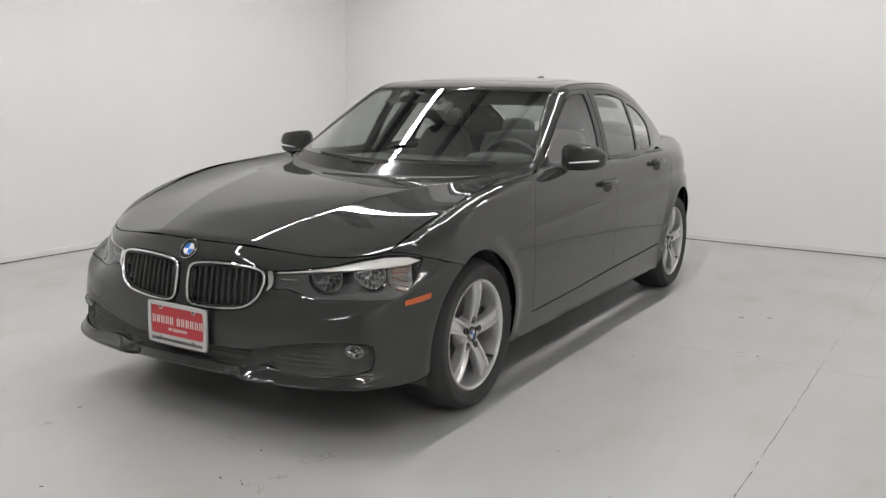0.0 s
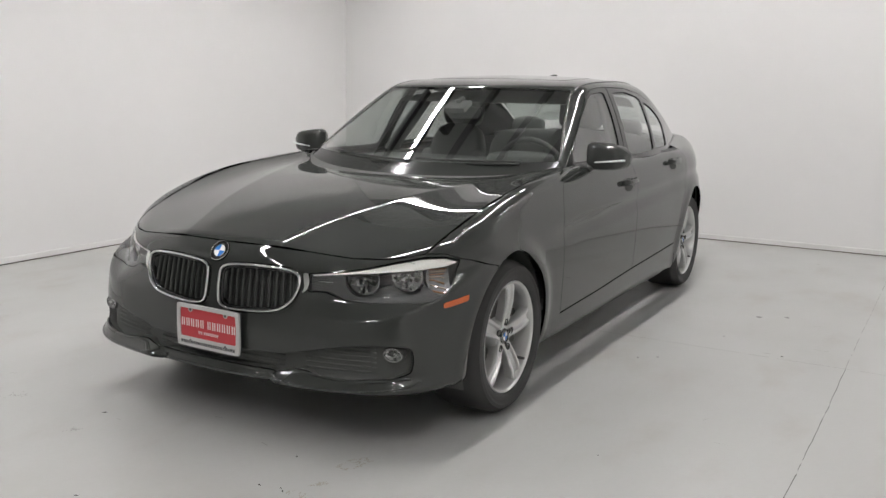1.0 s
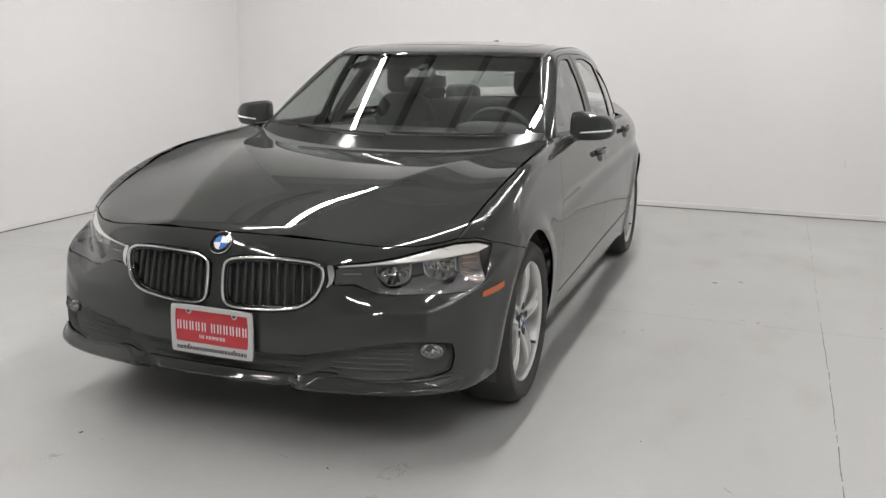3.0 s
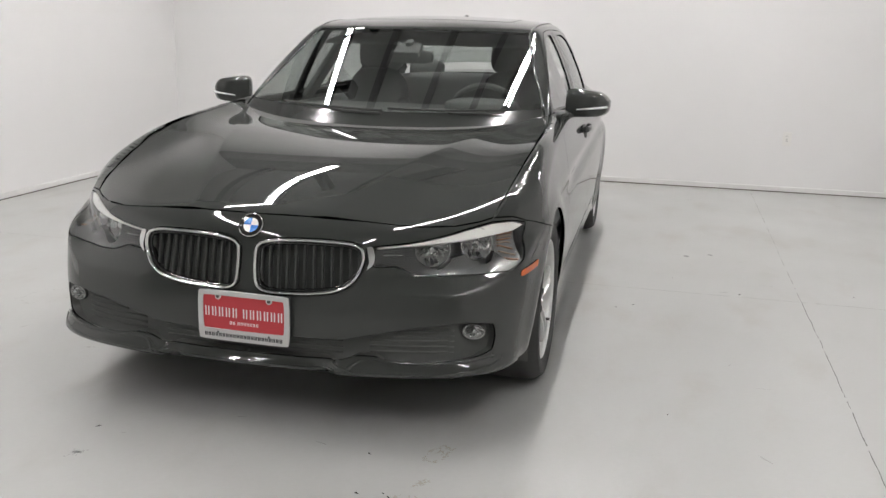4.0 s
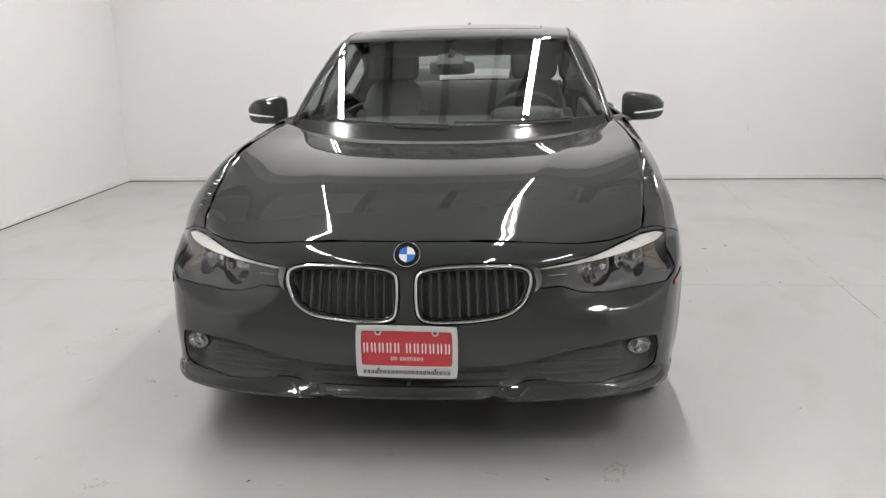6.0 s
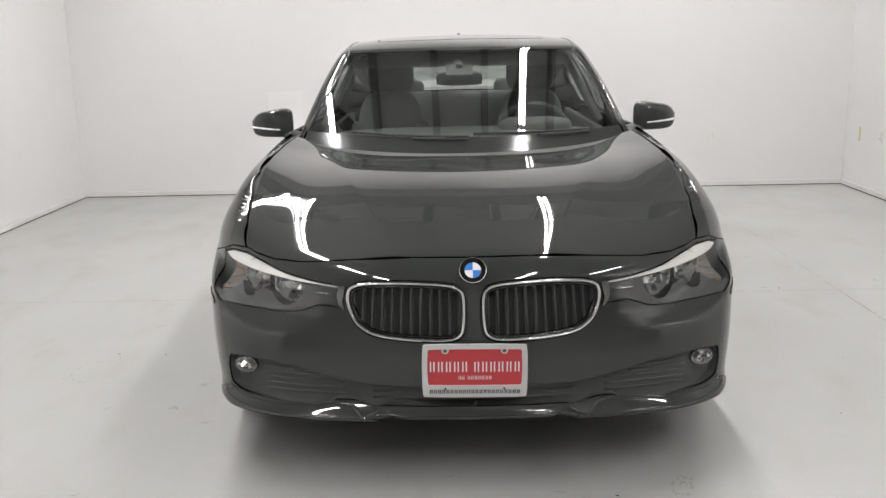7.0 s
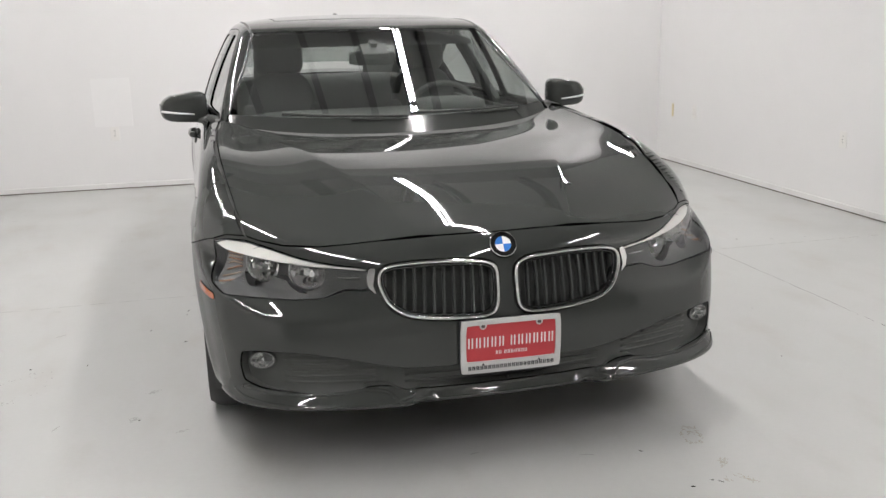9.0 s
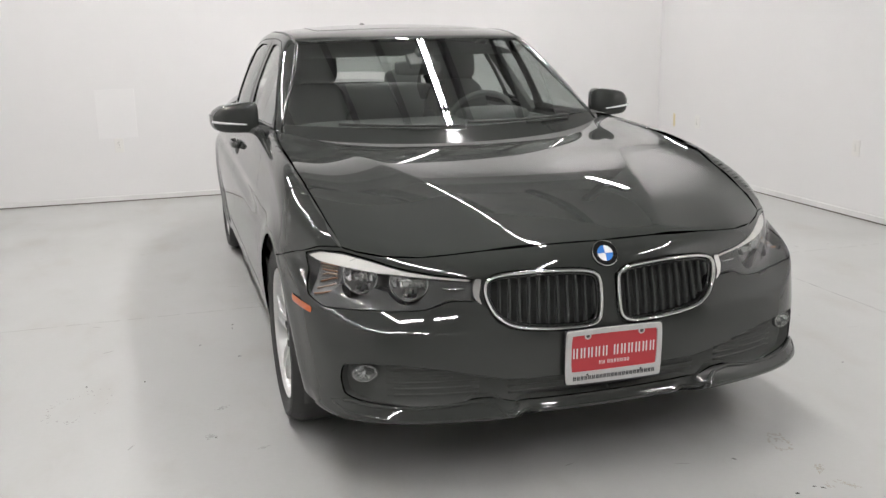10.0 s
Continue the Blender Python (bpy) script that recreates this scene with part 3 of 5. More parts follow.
LAMP = rounded([(0.397, 0.648), (0.50, 0.658), (0.60, 0.671), (0.70, 0.690), (0.80, 0.704), (0.88, 0.702), LAMP_TIP, (0.905, 0.630), (0.860, 0.587), (0.80, 0.563), (0.72, 0.554), (0.61, 0.553), (0.525, 0.561), (0.46, 0.587), (0.397, 0.584)], 0.08, 2)
pocket = [(0.0, 0.350), (0.22, 0.348), (0.30, 0.350), (0.37, 0.366), (0.44, 0.384), (0.50, 0.398), (0.58, 0.410), (0.66, 0.412), (0.735, 0.404), (0.744, 0.36), (0.735, 0.312), (0.69, 0.297), (0.60, 0.292), (0.50, 0.284), (0.435, 0.290), (0.40, 0.302), (0.35, 0.302), (0.30, 0.288), (0.22, 0.284), (0.0, 0.284)]
INTAKE = rounded(mirrored(pocket), 0.15, 2)
flip = np.array([-1, 1])
bumper = sheet("front_bumper", mirrored(bumper_half), front_rays, body, PAINT, car, [KIDNEY, KIDNEY * flip, LAMP, LAMP * flip, INTAKE], 0.010, rim=0.02)
sheet("nose_liner", [(-1.0, 0.235), (1.0, 0.235), (0.98, 0.65), (0.5, 0.69), (0.0, 0.71), (-0.5, 0.69), (-0.98, 0.65)], front_rays, body, VOID, car, [LAMP, LAMP * flip, shrink(resample(INTAKE, 0.02), -0.012)], 0.05, lift=-0.040, rim=0)

# hood, wings, doors, sills, quarters
sheet("hood", [(x, y) for x, y in HOOD_FRONT + HOOD_SIDE + HOOD_REAR] + [(-x, y) for x, y in (HOOD_FRONT + HOOD_SIDE + HOOD_REAR)[::-1]], hood_rays, body, PAINT, car, (), 0.010, rim=0.015)
sheet("hood_liner", [(-0.74, -0.5), (-0.4, -0.64), (0, -0.68), (0.4, -0.64), (0.74, -0.5), (0.80, 0), (0.78, 0.9), (-0.78, 0.9), (-0.80, 0)], hood_rays, body, SHADE, car, (), 0.06, lift=-0.012, rim=0)

wing_top = [hood_to_side(x, y) for x, y in HOOD_SIDE]
cheek_line = [side_uv(*v) for v in project(body, *front_rays(np.array(cheek)))]
wing = [*cheek_line[::-1], *wing_top, (0.80, 0.905), *DOOR_A, (0.50, 0.20), (0.385, 0.19), *arch(ARCH_Y, ARCH_R, -20, 116, 24)]
front_door = [*DOOR_A[::-1], (0.80, 0.880), (1.2, 0.873), *DOOR_B, (1.0, 0.318)]
rear_door = [*DOOR_B[::-1], (2.1, 0.876), *DOOR_C]
sill = [(0.50, 0.30), (1.0, 0.313), (1.55, 0.338), (2.37, 0.363), (2.44, 0.19), (0.50, 0.19)]
TAIL_EDGE = [(3.41, 0.35), (3.44, 0.42), (3.46, 0.6), (3.45, 0.80), (3.43, 0.90)]
LID_SIDE = [(0.57, 3.18), (0.62, 3.40), (0.60, 3.55)]
quarter = [*DOOR_C, (2.44, 0.21), *arch(WHEELBASE, 0.352, 180, 0, 30), (3.22, 0.345), *TAIL_EDGE, *[hood_to_side(x, y) for x, y in LID_SIDE[::-1]], hood_to_side(0.58, 2.85), (2.72, 0.93)]
MARKER = rounded([(0.842, 0.536), (0.842, 0.556), (0.950, 0.570), (0.945, 0.547)], 0.10, 2)


def flank(side):
    sheet("wing", wing, side_rays, body, PAINT, car, (), 0.0065, side)
    door = sheet("front_door", front_door, side_rays, body, PAINT, car, (), 0.02, side)
    back_door = sheet("rear_door", rear_door, side_rays, body, PAINT, car, (), 0.02, side)
    sheet("sill", sill, side_rays, body, PAINT, car, (), 0.03, side)
    sheet("rear_quarter", quarter, side_rays, body, PAINT, car, (), 0.02, side)
    sheet("side_liner", [(-0.25, 0.70), (0.6, 0.84), (2.9, 0.86), (3.3, 0.7), (3.3, 0.3), *arch(WHEELBASE, 0.40, 0, 180, 16), (2.4, 0.22), (0.42, 0.22), *arch(0, 0.40, 0, 130, 16)], side_rays, body, SHADE, car, (), 0.06, side, -0.018, rim=0)
    # window frames and panes
    pane_f = rounded([(0.93, 0.960), (0.945, 1.005), (1.03, 1.066), (1.19, 1.166), (1.36, 1.254), (1.47, 1.288), (1.625, 1.297), (1.53, 0.955)], 0.06, 2)
    pane_r = rounded([(1.64, 0.954), (1.74, 1.293), (1.95, 1.296), (2.17, 1.261), (2.085, 0.966)], 0.06, 2)
    pane_q = rounded([(2.125, 0.966), (2.215, 1.242), (2.39, 1.196), (2.50, 1.145), (2.557, 1.10), (2.48, 0.972)], 0.06, 2)
    sheet("window_frame", [(0.82, 0.935), (0.86, 0.957), (0.97, 1.035), (1.18, 1.170), (1.355, 1.270), (1.46, 1.308), (1.58, 1.320), (1.685, 1.323), (1.585, 0.930)], glass_rays, cabin, PAINT, door, [pane_f], 0.02, side, rim=0.007)
    sheet("window_frame", [(1.59, 0.930), (1.69, 1.323), (1.95, 1.318), (2.2, 1.287), (2.38, 1.243), (2.52, 1.185), (2.61, 1.12), (2.62, 1.04), (2.565, 0.96), (2.54, 0.935)], glass_rays, cabin, PAINT, back_door, [pane_r, pane_q], 0.02, side, rim=0.007)
    for pane, owner in ((pane_f, door), (pane_r, back_door), (pane_q, back_door)):
        ob = sheet("window_pane", pane, glass_rays, pane_side, SIDE_GLASS, owner, (), 0.03, side, -0.006, gap=-0.006, rim=0, label="lightly tinted side window glass")
        ob.visible_shadow = False
    # belt moulding
    for a, b, owner in ((0.86, 1.57, door), (1.60, 2.62, back_door)):
        ys = np.linspace(a, b, 20)
        q = project(body, *side_rays(np.stack([ys, 0.872 + 0.004 * (ys - 0.9)], 1)))
        m = normals(body, q)
        v, f = sweep((q + m * 0.002) * [side, 1, 1], m * [side, 1, 1], 0.016, 0.012)
        mesh_object("belt_moulding", v, f, TRIM, owner)
    # handles
    for y, z, owner in ((1.455, 0.770, door), (2.33, 0.810, back_door)):
        uv = np.array([[y, z]])
        q = project(body, *side_rays(uv))[0] * [side, 1, 1]
        m = normals(body, project(body, *side_rays(uv)))[0] * [side, 1, 1]
        tilt = math.degrees(math.atan2(m[2], abs(m[0]))) * -side
        base = pose(*q, 0, tilt, 0)
        part("handle_recess", pillow((0.014, 0.13, 0.072), base @ pose(0, 0.0, -0.004), 0.8), SHADE, owner)
        bar = [(q[0] + side * d, q[1] + s, q[2] + 0.012) for s, d in ((-0.098, 0.004), (-0.085, 0.020), (-0.045, 0.028), (0, 0.030), (0.05, 0.029), (0.085, 0.024), (0.100, 0.004))]
        v, f = sweep(resample(bar, 0.012, False), np.tile([0, 0, 1.0], (len(resample(bar, 0.012, False)), 1)), 0.020, 0.030)
        mesh_object("door_handle", v, f, PAINT, owner)
    # side marker
    sheet("side_marker", MARKER, front_rays, body, AMBER, bumper, (), 0.012, side, 0.003, 0, 0.006, "orange side marker reflector")


both_sides(flank)

# rear end
def back_rays(ab):
    a, z = ab[:, 0], ab[:, 1]
    return np.stack([0 * a, 0 * a + 3.1, z], 1), np.stack([np.sin(a), np.cos(a), 0 * a], 1), 2.0


def to_back(p):
    return (math.atan2(p[0], p[1] - 3.1), p[2])


tail_half = [to_back(on_hood(x, y)) for x, y in [(0.0, 3.76), (0.3, 3.74), (0.55, 3.67), (0.60, 3.55)]] + [to_back(v) for v in project(body, *side_rays(np.array(TAIL_EDGE[::-1])))] + [(0.9, 0.32), (0, 0.28)]
sheet("rear_bumper", mirrored(tail_half), back_rays, body, PAINT, car, (), 0.04)
lid_half = [(0.0, 3.76), (0.3, 3.74), (0.55, 3.67), *LID_SIDE[::-1], (0.0, 3.18)]
sheet("trunk_lid", mirrored(lid_half), hood_rays, body, PAINT, car, (), 0.04)
part("underbody", block((1.50, 3.6, 0.03), pose(0, 1.45, 0.20), 0.01), SHADE, car)

# ---- glasshouse ----
SCREEN_TOP = [(x, 1.243 + 0.32 * x * x) for x in np.linspace(0, 0.565, 9)]
SCREEN_EDGE = [(0.583, 1.275), (0.607, 1.18), (0.640, 1.065), (0.675, 0.975), (0.70, 0.905)]
SCREEN_LOW = [(x, 0.603 + 0.435 * x * x) for x in np.linspace(0, 0.722, 9)]
screen_half = [*SCREEN_TOP, *SCREEN_EDGE, *SCREEN_LOW[::-1]]
full = screen_half + [(-x, y) for x, y in screen_half[::-1]]
screen = sheet("windscreen", full, roof_rays, pane_front, GLASS, car, (), 0.02, rim=0, label="curved laminated windscreen reflecting the strip lights")
screen.visible_shadow = False
ROOF_SIDE = [(0.569, 1.353), (0.573, 1.45), (0.578, 1.6), (0.582, 1.9), (0.575, 2.2), (0.555, 2.45), (0.535, 2.58)]
roof_half = [(x, y + 0.008) for x, y in SCREEN_TOP] + ROOF_SIDE + [(0.3, 2.63), (0, 2.65)]
SUN = rounded([(-0.44, 1.585), (-0.36, 1.555), (-0.15, 1.532), (0.15, 1.532), (0.36, 1.555), (0.44, 1.585), (0.44, 2.02), (-0.44, 2.02)], 0.08, 3)
sheet("roof", roof_half + [(-x, y) for x, y in roof_half[::-1]], roof_rays, cabin, PAINT, car, [SUN], 0.025)
sheet("sunroof", SUN, roof_rays, cabin, GLOSS_TRIM, car, (), 0.04, gap=0.004, lift=0.001, label="closed dark glass sunroof panel")
rear_half = [(0, 2.66), (0.3, 2.64), (0.515, 2.59), (0.56, 2.95), (0.58, 3.14), (0.3, 3.20), (0, 3.215)]
rear_glass = sheet("rear_window", rear_half + [(-x, y) for x, y in rear_half[::-1]], roof_rays, cabin, GLASS, car, (), 0.05, rim=0)
rear_glass.visible_shadow = False


def cab_rays(ab):
    y, a = ab[:, 0], ab[:, 1]
    return np.stack([0 * y + 0.15, y, 0 * y + 0.85], 1), np.stack([np.cos(a), 0 * y, np.sin(a)], 1), 1.5


def roof_to_cab(x, y):
    p = project(cabin, *roof_rays(np.array([[x, y]])))[0]
    return (y, math.atan2(p[2] - 0.85, p[0] - 0.15))


def side_to_cab(y, z):
    p = project(cabin, *glass_rays(np.array([[y, z]])))[0]
    return (y, math.atan2(p[2] - 0.85, p[0] - 0.15))


FRAME_TOP = [(0.76, 0.90), (0.82, 0.935), (0.86, 0.957), (0.97, 1.035), (1.18, 1.170), (1.355, 1.270), (1.46, 1.308), (1.58, 1.320), (1.687, 1.323), (1.95, 1.318), (2.2, 1.287), (2.38, 1.243), (2.52, 1.185), (2.61, 1.12), (2.62, 1.04), (2.565, 0.96), (2.54, 0.90), (3.0, 0.90), (3.2, 0.90)]
rail = [side_to_cab(y, z) for y, z in FRAME_TOP] + [roof_to_cab(x, y) for x, y in [(0.585, 3.14), (0.565, 2.95), (0.52, 2.59)] + ROOF_SIDE[::-1]] + [roof_to_cab(x, y) for x, y in [(x + 0.004, y) for x, y in SCREEN_EDGE + [(0.722, 0.828), (0.735, 0.77)]]]
both_sides(lambda side: sheet("roof_rail", rail, cab_rays, cabin, PAINT, car, (), 0.013, side))


def ditch(side):
    pts = np.array([(x + 0.004, y) for x, y in ROOF_SIDE])
    q = project(cabin, *roof_rays(resample(pts, 0.05, False)))
    m = normals(cabin, q)
    v, f = sweep(q * [side, 1, 1], m * [side, 1, 1], 0.014, 0.006)
    mesh_object("roof_moulding", v, f, TRIM, car)
    edge = np.array([(0.566, 1.349), *SCREEN_EDGE, (0.722, 0.828)])
    q = project(cabin, *roof_rays(resample(edge, 0.03, False)))
    m = normals(cabin, q)
    v, f = sweep(q * [side, 1, 1], m * [side, 1, 1], 0.016, 0.006)
    mesh_object("screen_moulding", v, f, FRIT, car)


both_sides(ditch)
part("antenna_fin", pillow((0.05, 0.16, 0.06), pose(0, 2.42, 1.37, 8), 0.8, taper=0.5), PAINT, car, "", True)

# cowl below the windscreen and the wipers
cowl_half = [(0.0, 0.34), (0.35, 0.38), (0.55, 0.51), (0.70, 0.69), (0.745, 0.78), (0.72, 0.95), (0.4, 0.85), (0, 0.80)]
frit_half = [(x, 0.44 + 0.50 * x * x) for x in np.linspace(0, 0.722, 8)] + [(x, 0.605 + 0.435 * x * x) for x in np.linspace(0.722, 0, 8)]
sheet("cowl_trim", frit_half + [(-x, y) for x, y in frit_half[::-1]], roof_rays, cabin, FRIT, car, (), 0.04, rim=0)
sheet("cowl", cowl_half + [(-x, y) for x, y in cowl_half[::-1]], hood_rays, body, TRIM, car, (), 0.05, lift=-0.030, rim=0)
for x0, x1, y0, y1 in ((0.56, 0.04, 0.0, 0.016), (0.02, -0.50, 0.0, 0.012)):
    xs = np.linspace(x0, x1, 16)
    q = project(cabin, *roof_rays(np.stack([xs, 0.603 + 0.435 * xs ** 2 + np.linspace(y0, y1, 16)], 1)))
    m = normals(cabin, q)
    v, f = sweep(q + m * 0.006, m, 0.010, 0.012)
    wiper = mesh_object("wiper", v, f, VOID, car)
    q = project(cabin, *roof_rays(np.stack([xs[:8], 0.583 + 0.435 * xs[:8] ** 2 + np.linspace(y0, y1, 16)[:8]], 1)))
    v, f = sweep(q + m[:8] * 0.010, m[:8], 0.010, 0.010)
    mesh_object("wiper_arm", v, f, VOID, wiper)


# ---- nose: grilles, badge, lamps, plate ----
def on_nose(points, lift=0.0):
    q = project(body, *front_rays(np.asarray(points, float)))
    m = normals(body, q)
    return q + m * lift, m


def kidney(side):
    loop = resample(KIDNEY, 0.012) * [side, 1]
    q, m = on_nose(shrink(loop, 0.008), 0.005)
    v, f = sweep(q, m, 0.0115, 0.020, True, 12)
    ring = mesh_object("kidney_grille", v, f, CHROME, car, "chrome-ringed kidney grille with black upright slats")
    q, m = on_nose(shrink(loop, 0.016), -0.012)
    v, f = sweep(q, m, 0.010, 0.03, True)
    mesh_object("inner_ring", v, f, GLOSS_TRIM, ring)
    for k in range(12):
        a = KIDNEY[:, 0].min() + (k + 0.75) / 12.5 * np.ptp(KIDNEY[:, 0])
        zs = np.linspace(0.47, 0.68, 120)
        col = np.stack([0 * zs + a, zs], 1)
        zs = zs[within(col, shrink(KIDNEY, 0.012))]
        if len(zs) < 4:
            continue
        zs = np.linspace(zs[0], zs[-1], 9)
        q, m = on_nose(np.stack([0 * zs + a * side, zs], 1), -0.018)
        v, f = sweep(q, m, 0.010, 0.024, False, 8)
        slat = mesh_object("slat", v, f, SLAT, ring)
        q, m = on_nose(np.stack([np.full(4, a * side), np.linspace(zs[0] - 0.001, zs[0] + 0.006, 4)], 1), -0.006)
        v, f = sweep(q, m, 0.007, 0.006, False, 8)
        mesh_object("bright_foot", v, f, TAB, slat)
    # chrome tab between the grille and the lamp
    tab = rounded([(0.379, 0.647), (0.397, 0.648), (0.404, 0.620), (0.397, 0.592), (0.376, 0.574), (0.386, 0.60)], 0.12, 2)
    sheet("chrome_tab", tab, front_rays, body, CHROME, ring, (), 0.012, side, 0.006, 0, 0.01)


both_sides(kidney)

# badge: a black ring round blue and white quarters
q, m = on_nose([[0.0, 0.692]])
at = Matrix.Translation(q[0] + m[0] * 0.002) @ Vector(m[0]).to_track_quat("X", "Z").to_matrix().to_4x4()


def roundel(at, r, parent, name="badge"):
    badge = part(name, lathe([(0, 0.002), (r * 0.62, 0.002), (r * 0.64, 0.003), (r * 0.92, 0.0025), (r * 0.93, 0.004), (r, 0.003), (r * 1.02, -0.004)], 40, at), GLOSS_TRIM, parent, "round enamel badge in black, blue and white", True)
    part("rim", lathe([(r * 0.93, 0.003), (r * 0.96, 0.0055), (r, 0.004), (r, -0.003), (r * 0.93, -0.003)], 40, at, True), CHROME, badge, "", True)
    part("inner_rim", lathe([(r * 0.60, 0.002), (r * 0.62, 0.0045), (r * 0.65, 0.002)], 40, at), CHROME, badge, "", True)
    for k in range(4):
        bm = bmesh.new()
        arc = [bm.verts.new((0.0035, r * 0.6 * math.sin(radians(90 * k + d)), r * 0.6 * math.cos(radians(90 * k + d)))) for d in range(0, 91, 10)]
        bm.faces.new([bm.verts.new((0.0045, 0, 0)), *arc])
        bmesh.ops.transform(bm, matrix=at, verts=bm.verts)
        part("quarter", bm, (WHITE_ENAMEL, BLUE_ENAMEL)[k % 2], badge)
    return badge


roundel(at, 0.041, car)


def facing(centre, way):
    return Matrix.Translation(centre) @ Vector(way).to_track_quat("X", "Z").to_matrix().to_4x4()


def bowl(at, r, parent, name="reflector", depth=0.05, mat=BOWL):
    """A bright bowl of many flat mirror facets round a small bulb; open along local x."""
    ob = part(name, lathe([(0.008, -depth - 0.003), (r * 0.5, -depth * 0.84), (r * 0.85, -depth * 0.34), (r * 1.0, 0)], 28, at), HOUSING_PALE, parent, "", True)
    rng = random.Random(int(1e4 * r) + (7 if at.translation.x > 0 else 3))
    bm = bmesh.new()
    columns, lines = 7, 4
    for i in range(columns):
        for j in range(lines):
            u0, u1 = (2 * i / columns - 1) * r, (2 * (i + 1) / columns - 1) * r
            w0, w1 = (2 * j / lines - 1) * r, (2 * (j + 1) / lines - 1) * r
            u, w = (u0 + u1) / 2, (w0 + w1) / 2
            if math.hypot(u, w) > r * 0.93:
                continue
            base = -depth * (1 - (u * u + w * w) / (r * r))
            su, sw = 2 * depth * u / r ** 2 + rng.uniform(-0.22, 0.22), 2 * depth * w / r ** 2 + rng.uniform(-0.22, 0.22)
            corner = []
            for cu, cw in ((u0, w0), (u1, w0), (u1, w1), (u0, w1)):
                k = min(1, 0.96 * r / max(1e-9, math.hypot(cu, cw)))
                corner.append(bm.verts.new((base + su * (cu * k - u) + sw * (cw * k - w), cu * k, cw * k)))
            bm.faces.new(corner)
    bmesh.ops.transform(bm, matrix=at, verts=bm.verts)
    part("mirror_facets", bm, mat, ob)
    part("rim", lathe([(r * 0.96, -0.006), (r * 0.99, 0.004), (r * 1.03, 0.004), (r * 1.06, -0.006)], 40, at), CHROME, ob, "bright lamp rim", True)
    part("bulb_shield", lathe([(0, -depth * 0.30), (r * 0.10, -depth * 0.34), (r * 0.12, -depth * 0.5), (r * 0.11, -depth * 0.95)], 14, at), CHROME, ob, "", True)
    return ob


def headlight(side):
    lamp = sheet("headlight", LAMP, front_rays, body, HOUSING, car, (), 0.02, side, -0.085, 0.002, 0, "clear headlight with twin round reflectors and pale brow")
    # walls of the housing
    loop = resample(LAMP, 0.015) * [side, 1]
    q0, m0 = on_nose(shrink(loop, 0.002), -0.003)
    q1 = q0 - m0 * 0.085
    k = len(loop)
    mesh_object("housing", [*q0, *q1], [(i, (i + 1) % k, k + (i + 1) % k, k + i) for i in range(k)], HOUSING, lamp)
    # two round lamps
    for a, z, r in ((0.588, 0.634, 0.056), (0.745, 0.641, 0.054)):
        c, m = on_nose([[a * side, z]], -0.034)
        bowl(facing(c[0], m[0] + np.array([0.05 * side, -0.45, -m[0][2]])), r, lamp)
    # turn signal in the corner: a clear chamber with amber ribs
    inner = rounded([(0.815, 0.668), (0.905, 0.674), (0.900, 0.640), (0.870, 0.605), (0.825, 0.588), (0.812, 0.62)], 0.15, 2)
    chamber = sheet("turn_signal", inner, front_rays, body, HOUSING_PALE, lamp, (), 0.015, side, -0.034, 0, 0.02, "clear turn signal chamber with amber ribs")
    for i, z in enumerate((0.604, 0.614, 0.624, 0.634, 0.644, 0.654, 0.663)):
        span = np.linspace(0.824, 0.862 + 0.5 * (z - 0.604), 8)
        q, m = on_nose(np.stack([span * side, 0 * span + z], 1), -0.028)
        v, f = sweep(q, m, 0.006, 0.006)
        mesh_object("rib", v, f, AMBER_PALE if i % 2 else AMBER_DIM, chamber)
    # dark lower mask with two scallops, and the bright brow
    scallop = [(0.588 + 0.064 * math.cos(t), 0.632 + 0.060 * math.sin(t)) for t in np.linspace(math.pi * 1.02, math.pi * 1.84, 12)]
    scallop += [(0.745 + 0.061 * math.cos(t), 0.640 + 0.058 * math.sin(t)) for t in np.linspace(math.pi * 1.16, math.pi * 1.84, 12)]
    mask = [(0.405, 0.637), (0.50, 0.645), (0.527, 0.648), *scallop, (0.835, 0.590), (0.870, 0.600), (0.862, 0.590), (0.80, 0.566), (0.72, 0.557), (0.61, 0.556), (0.527, 0.564), (0.465, 0.590), (0.405, 0.588)]
    sheet("mask", mask, front_rays, body, HOUSING, lamp, (), 0.012, side, -0.014, 0, 0.05)
    brow = rounded([(0.41, 0.6415), (0.50, 0.649), (0.60, 0.655), (0.70, 0.660), (0.80, 0.665), (0.88, 0.670), (0.930, 0.6835), (0.88, 0.699), (0.80, 0.7005), (0.70, 0.6870), (0.60, 0.6680), (0.50, 0.6550), (0.41, 0.6460)], 0.06, 2)
    sheet("brow", brow, front_rays, body, BROW, lamp, (), 0.012, side, -0.008, 0, 0.03, "pale satin light strip along the top")
    ys = np.linspace(0.425, 0.485, 8)
    q, m = on_nose(np.stack([ys * side, 0 * ys + 0.6215], 1), -0.008)
    v, f = sweep(q, m, 0.005, 0.008)
    mesh_object("accent", v, f, CHROME, lamp)
    cover = sheet("lens", LAMP, front_rays, body, LENS, lamp, (), 0.014, side, 0.0005, 0.0015, 0, "clear polycarbonate lens")
    cover.visible_shadow = False


both_sides(headlight)

# lower intake: mesh backing, cross bars, fog lamps
sheet("intake_backing", shrink(resample(INTAKE, 0.02), -0.004), front_rays, body, PLASTIC, bumper, (), 0.03, lift=-0.034, rim=0)
loop = resample(INTAKE, 0.015)
q0, m0 = on_nose(shrink(loop, 0.001), -0.004)
k = len(loop)
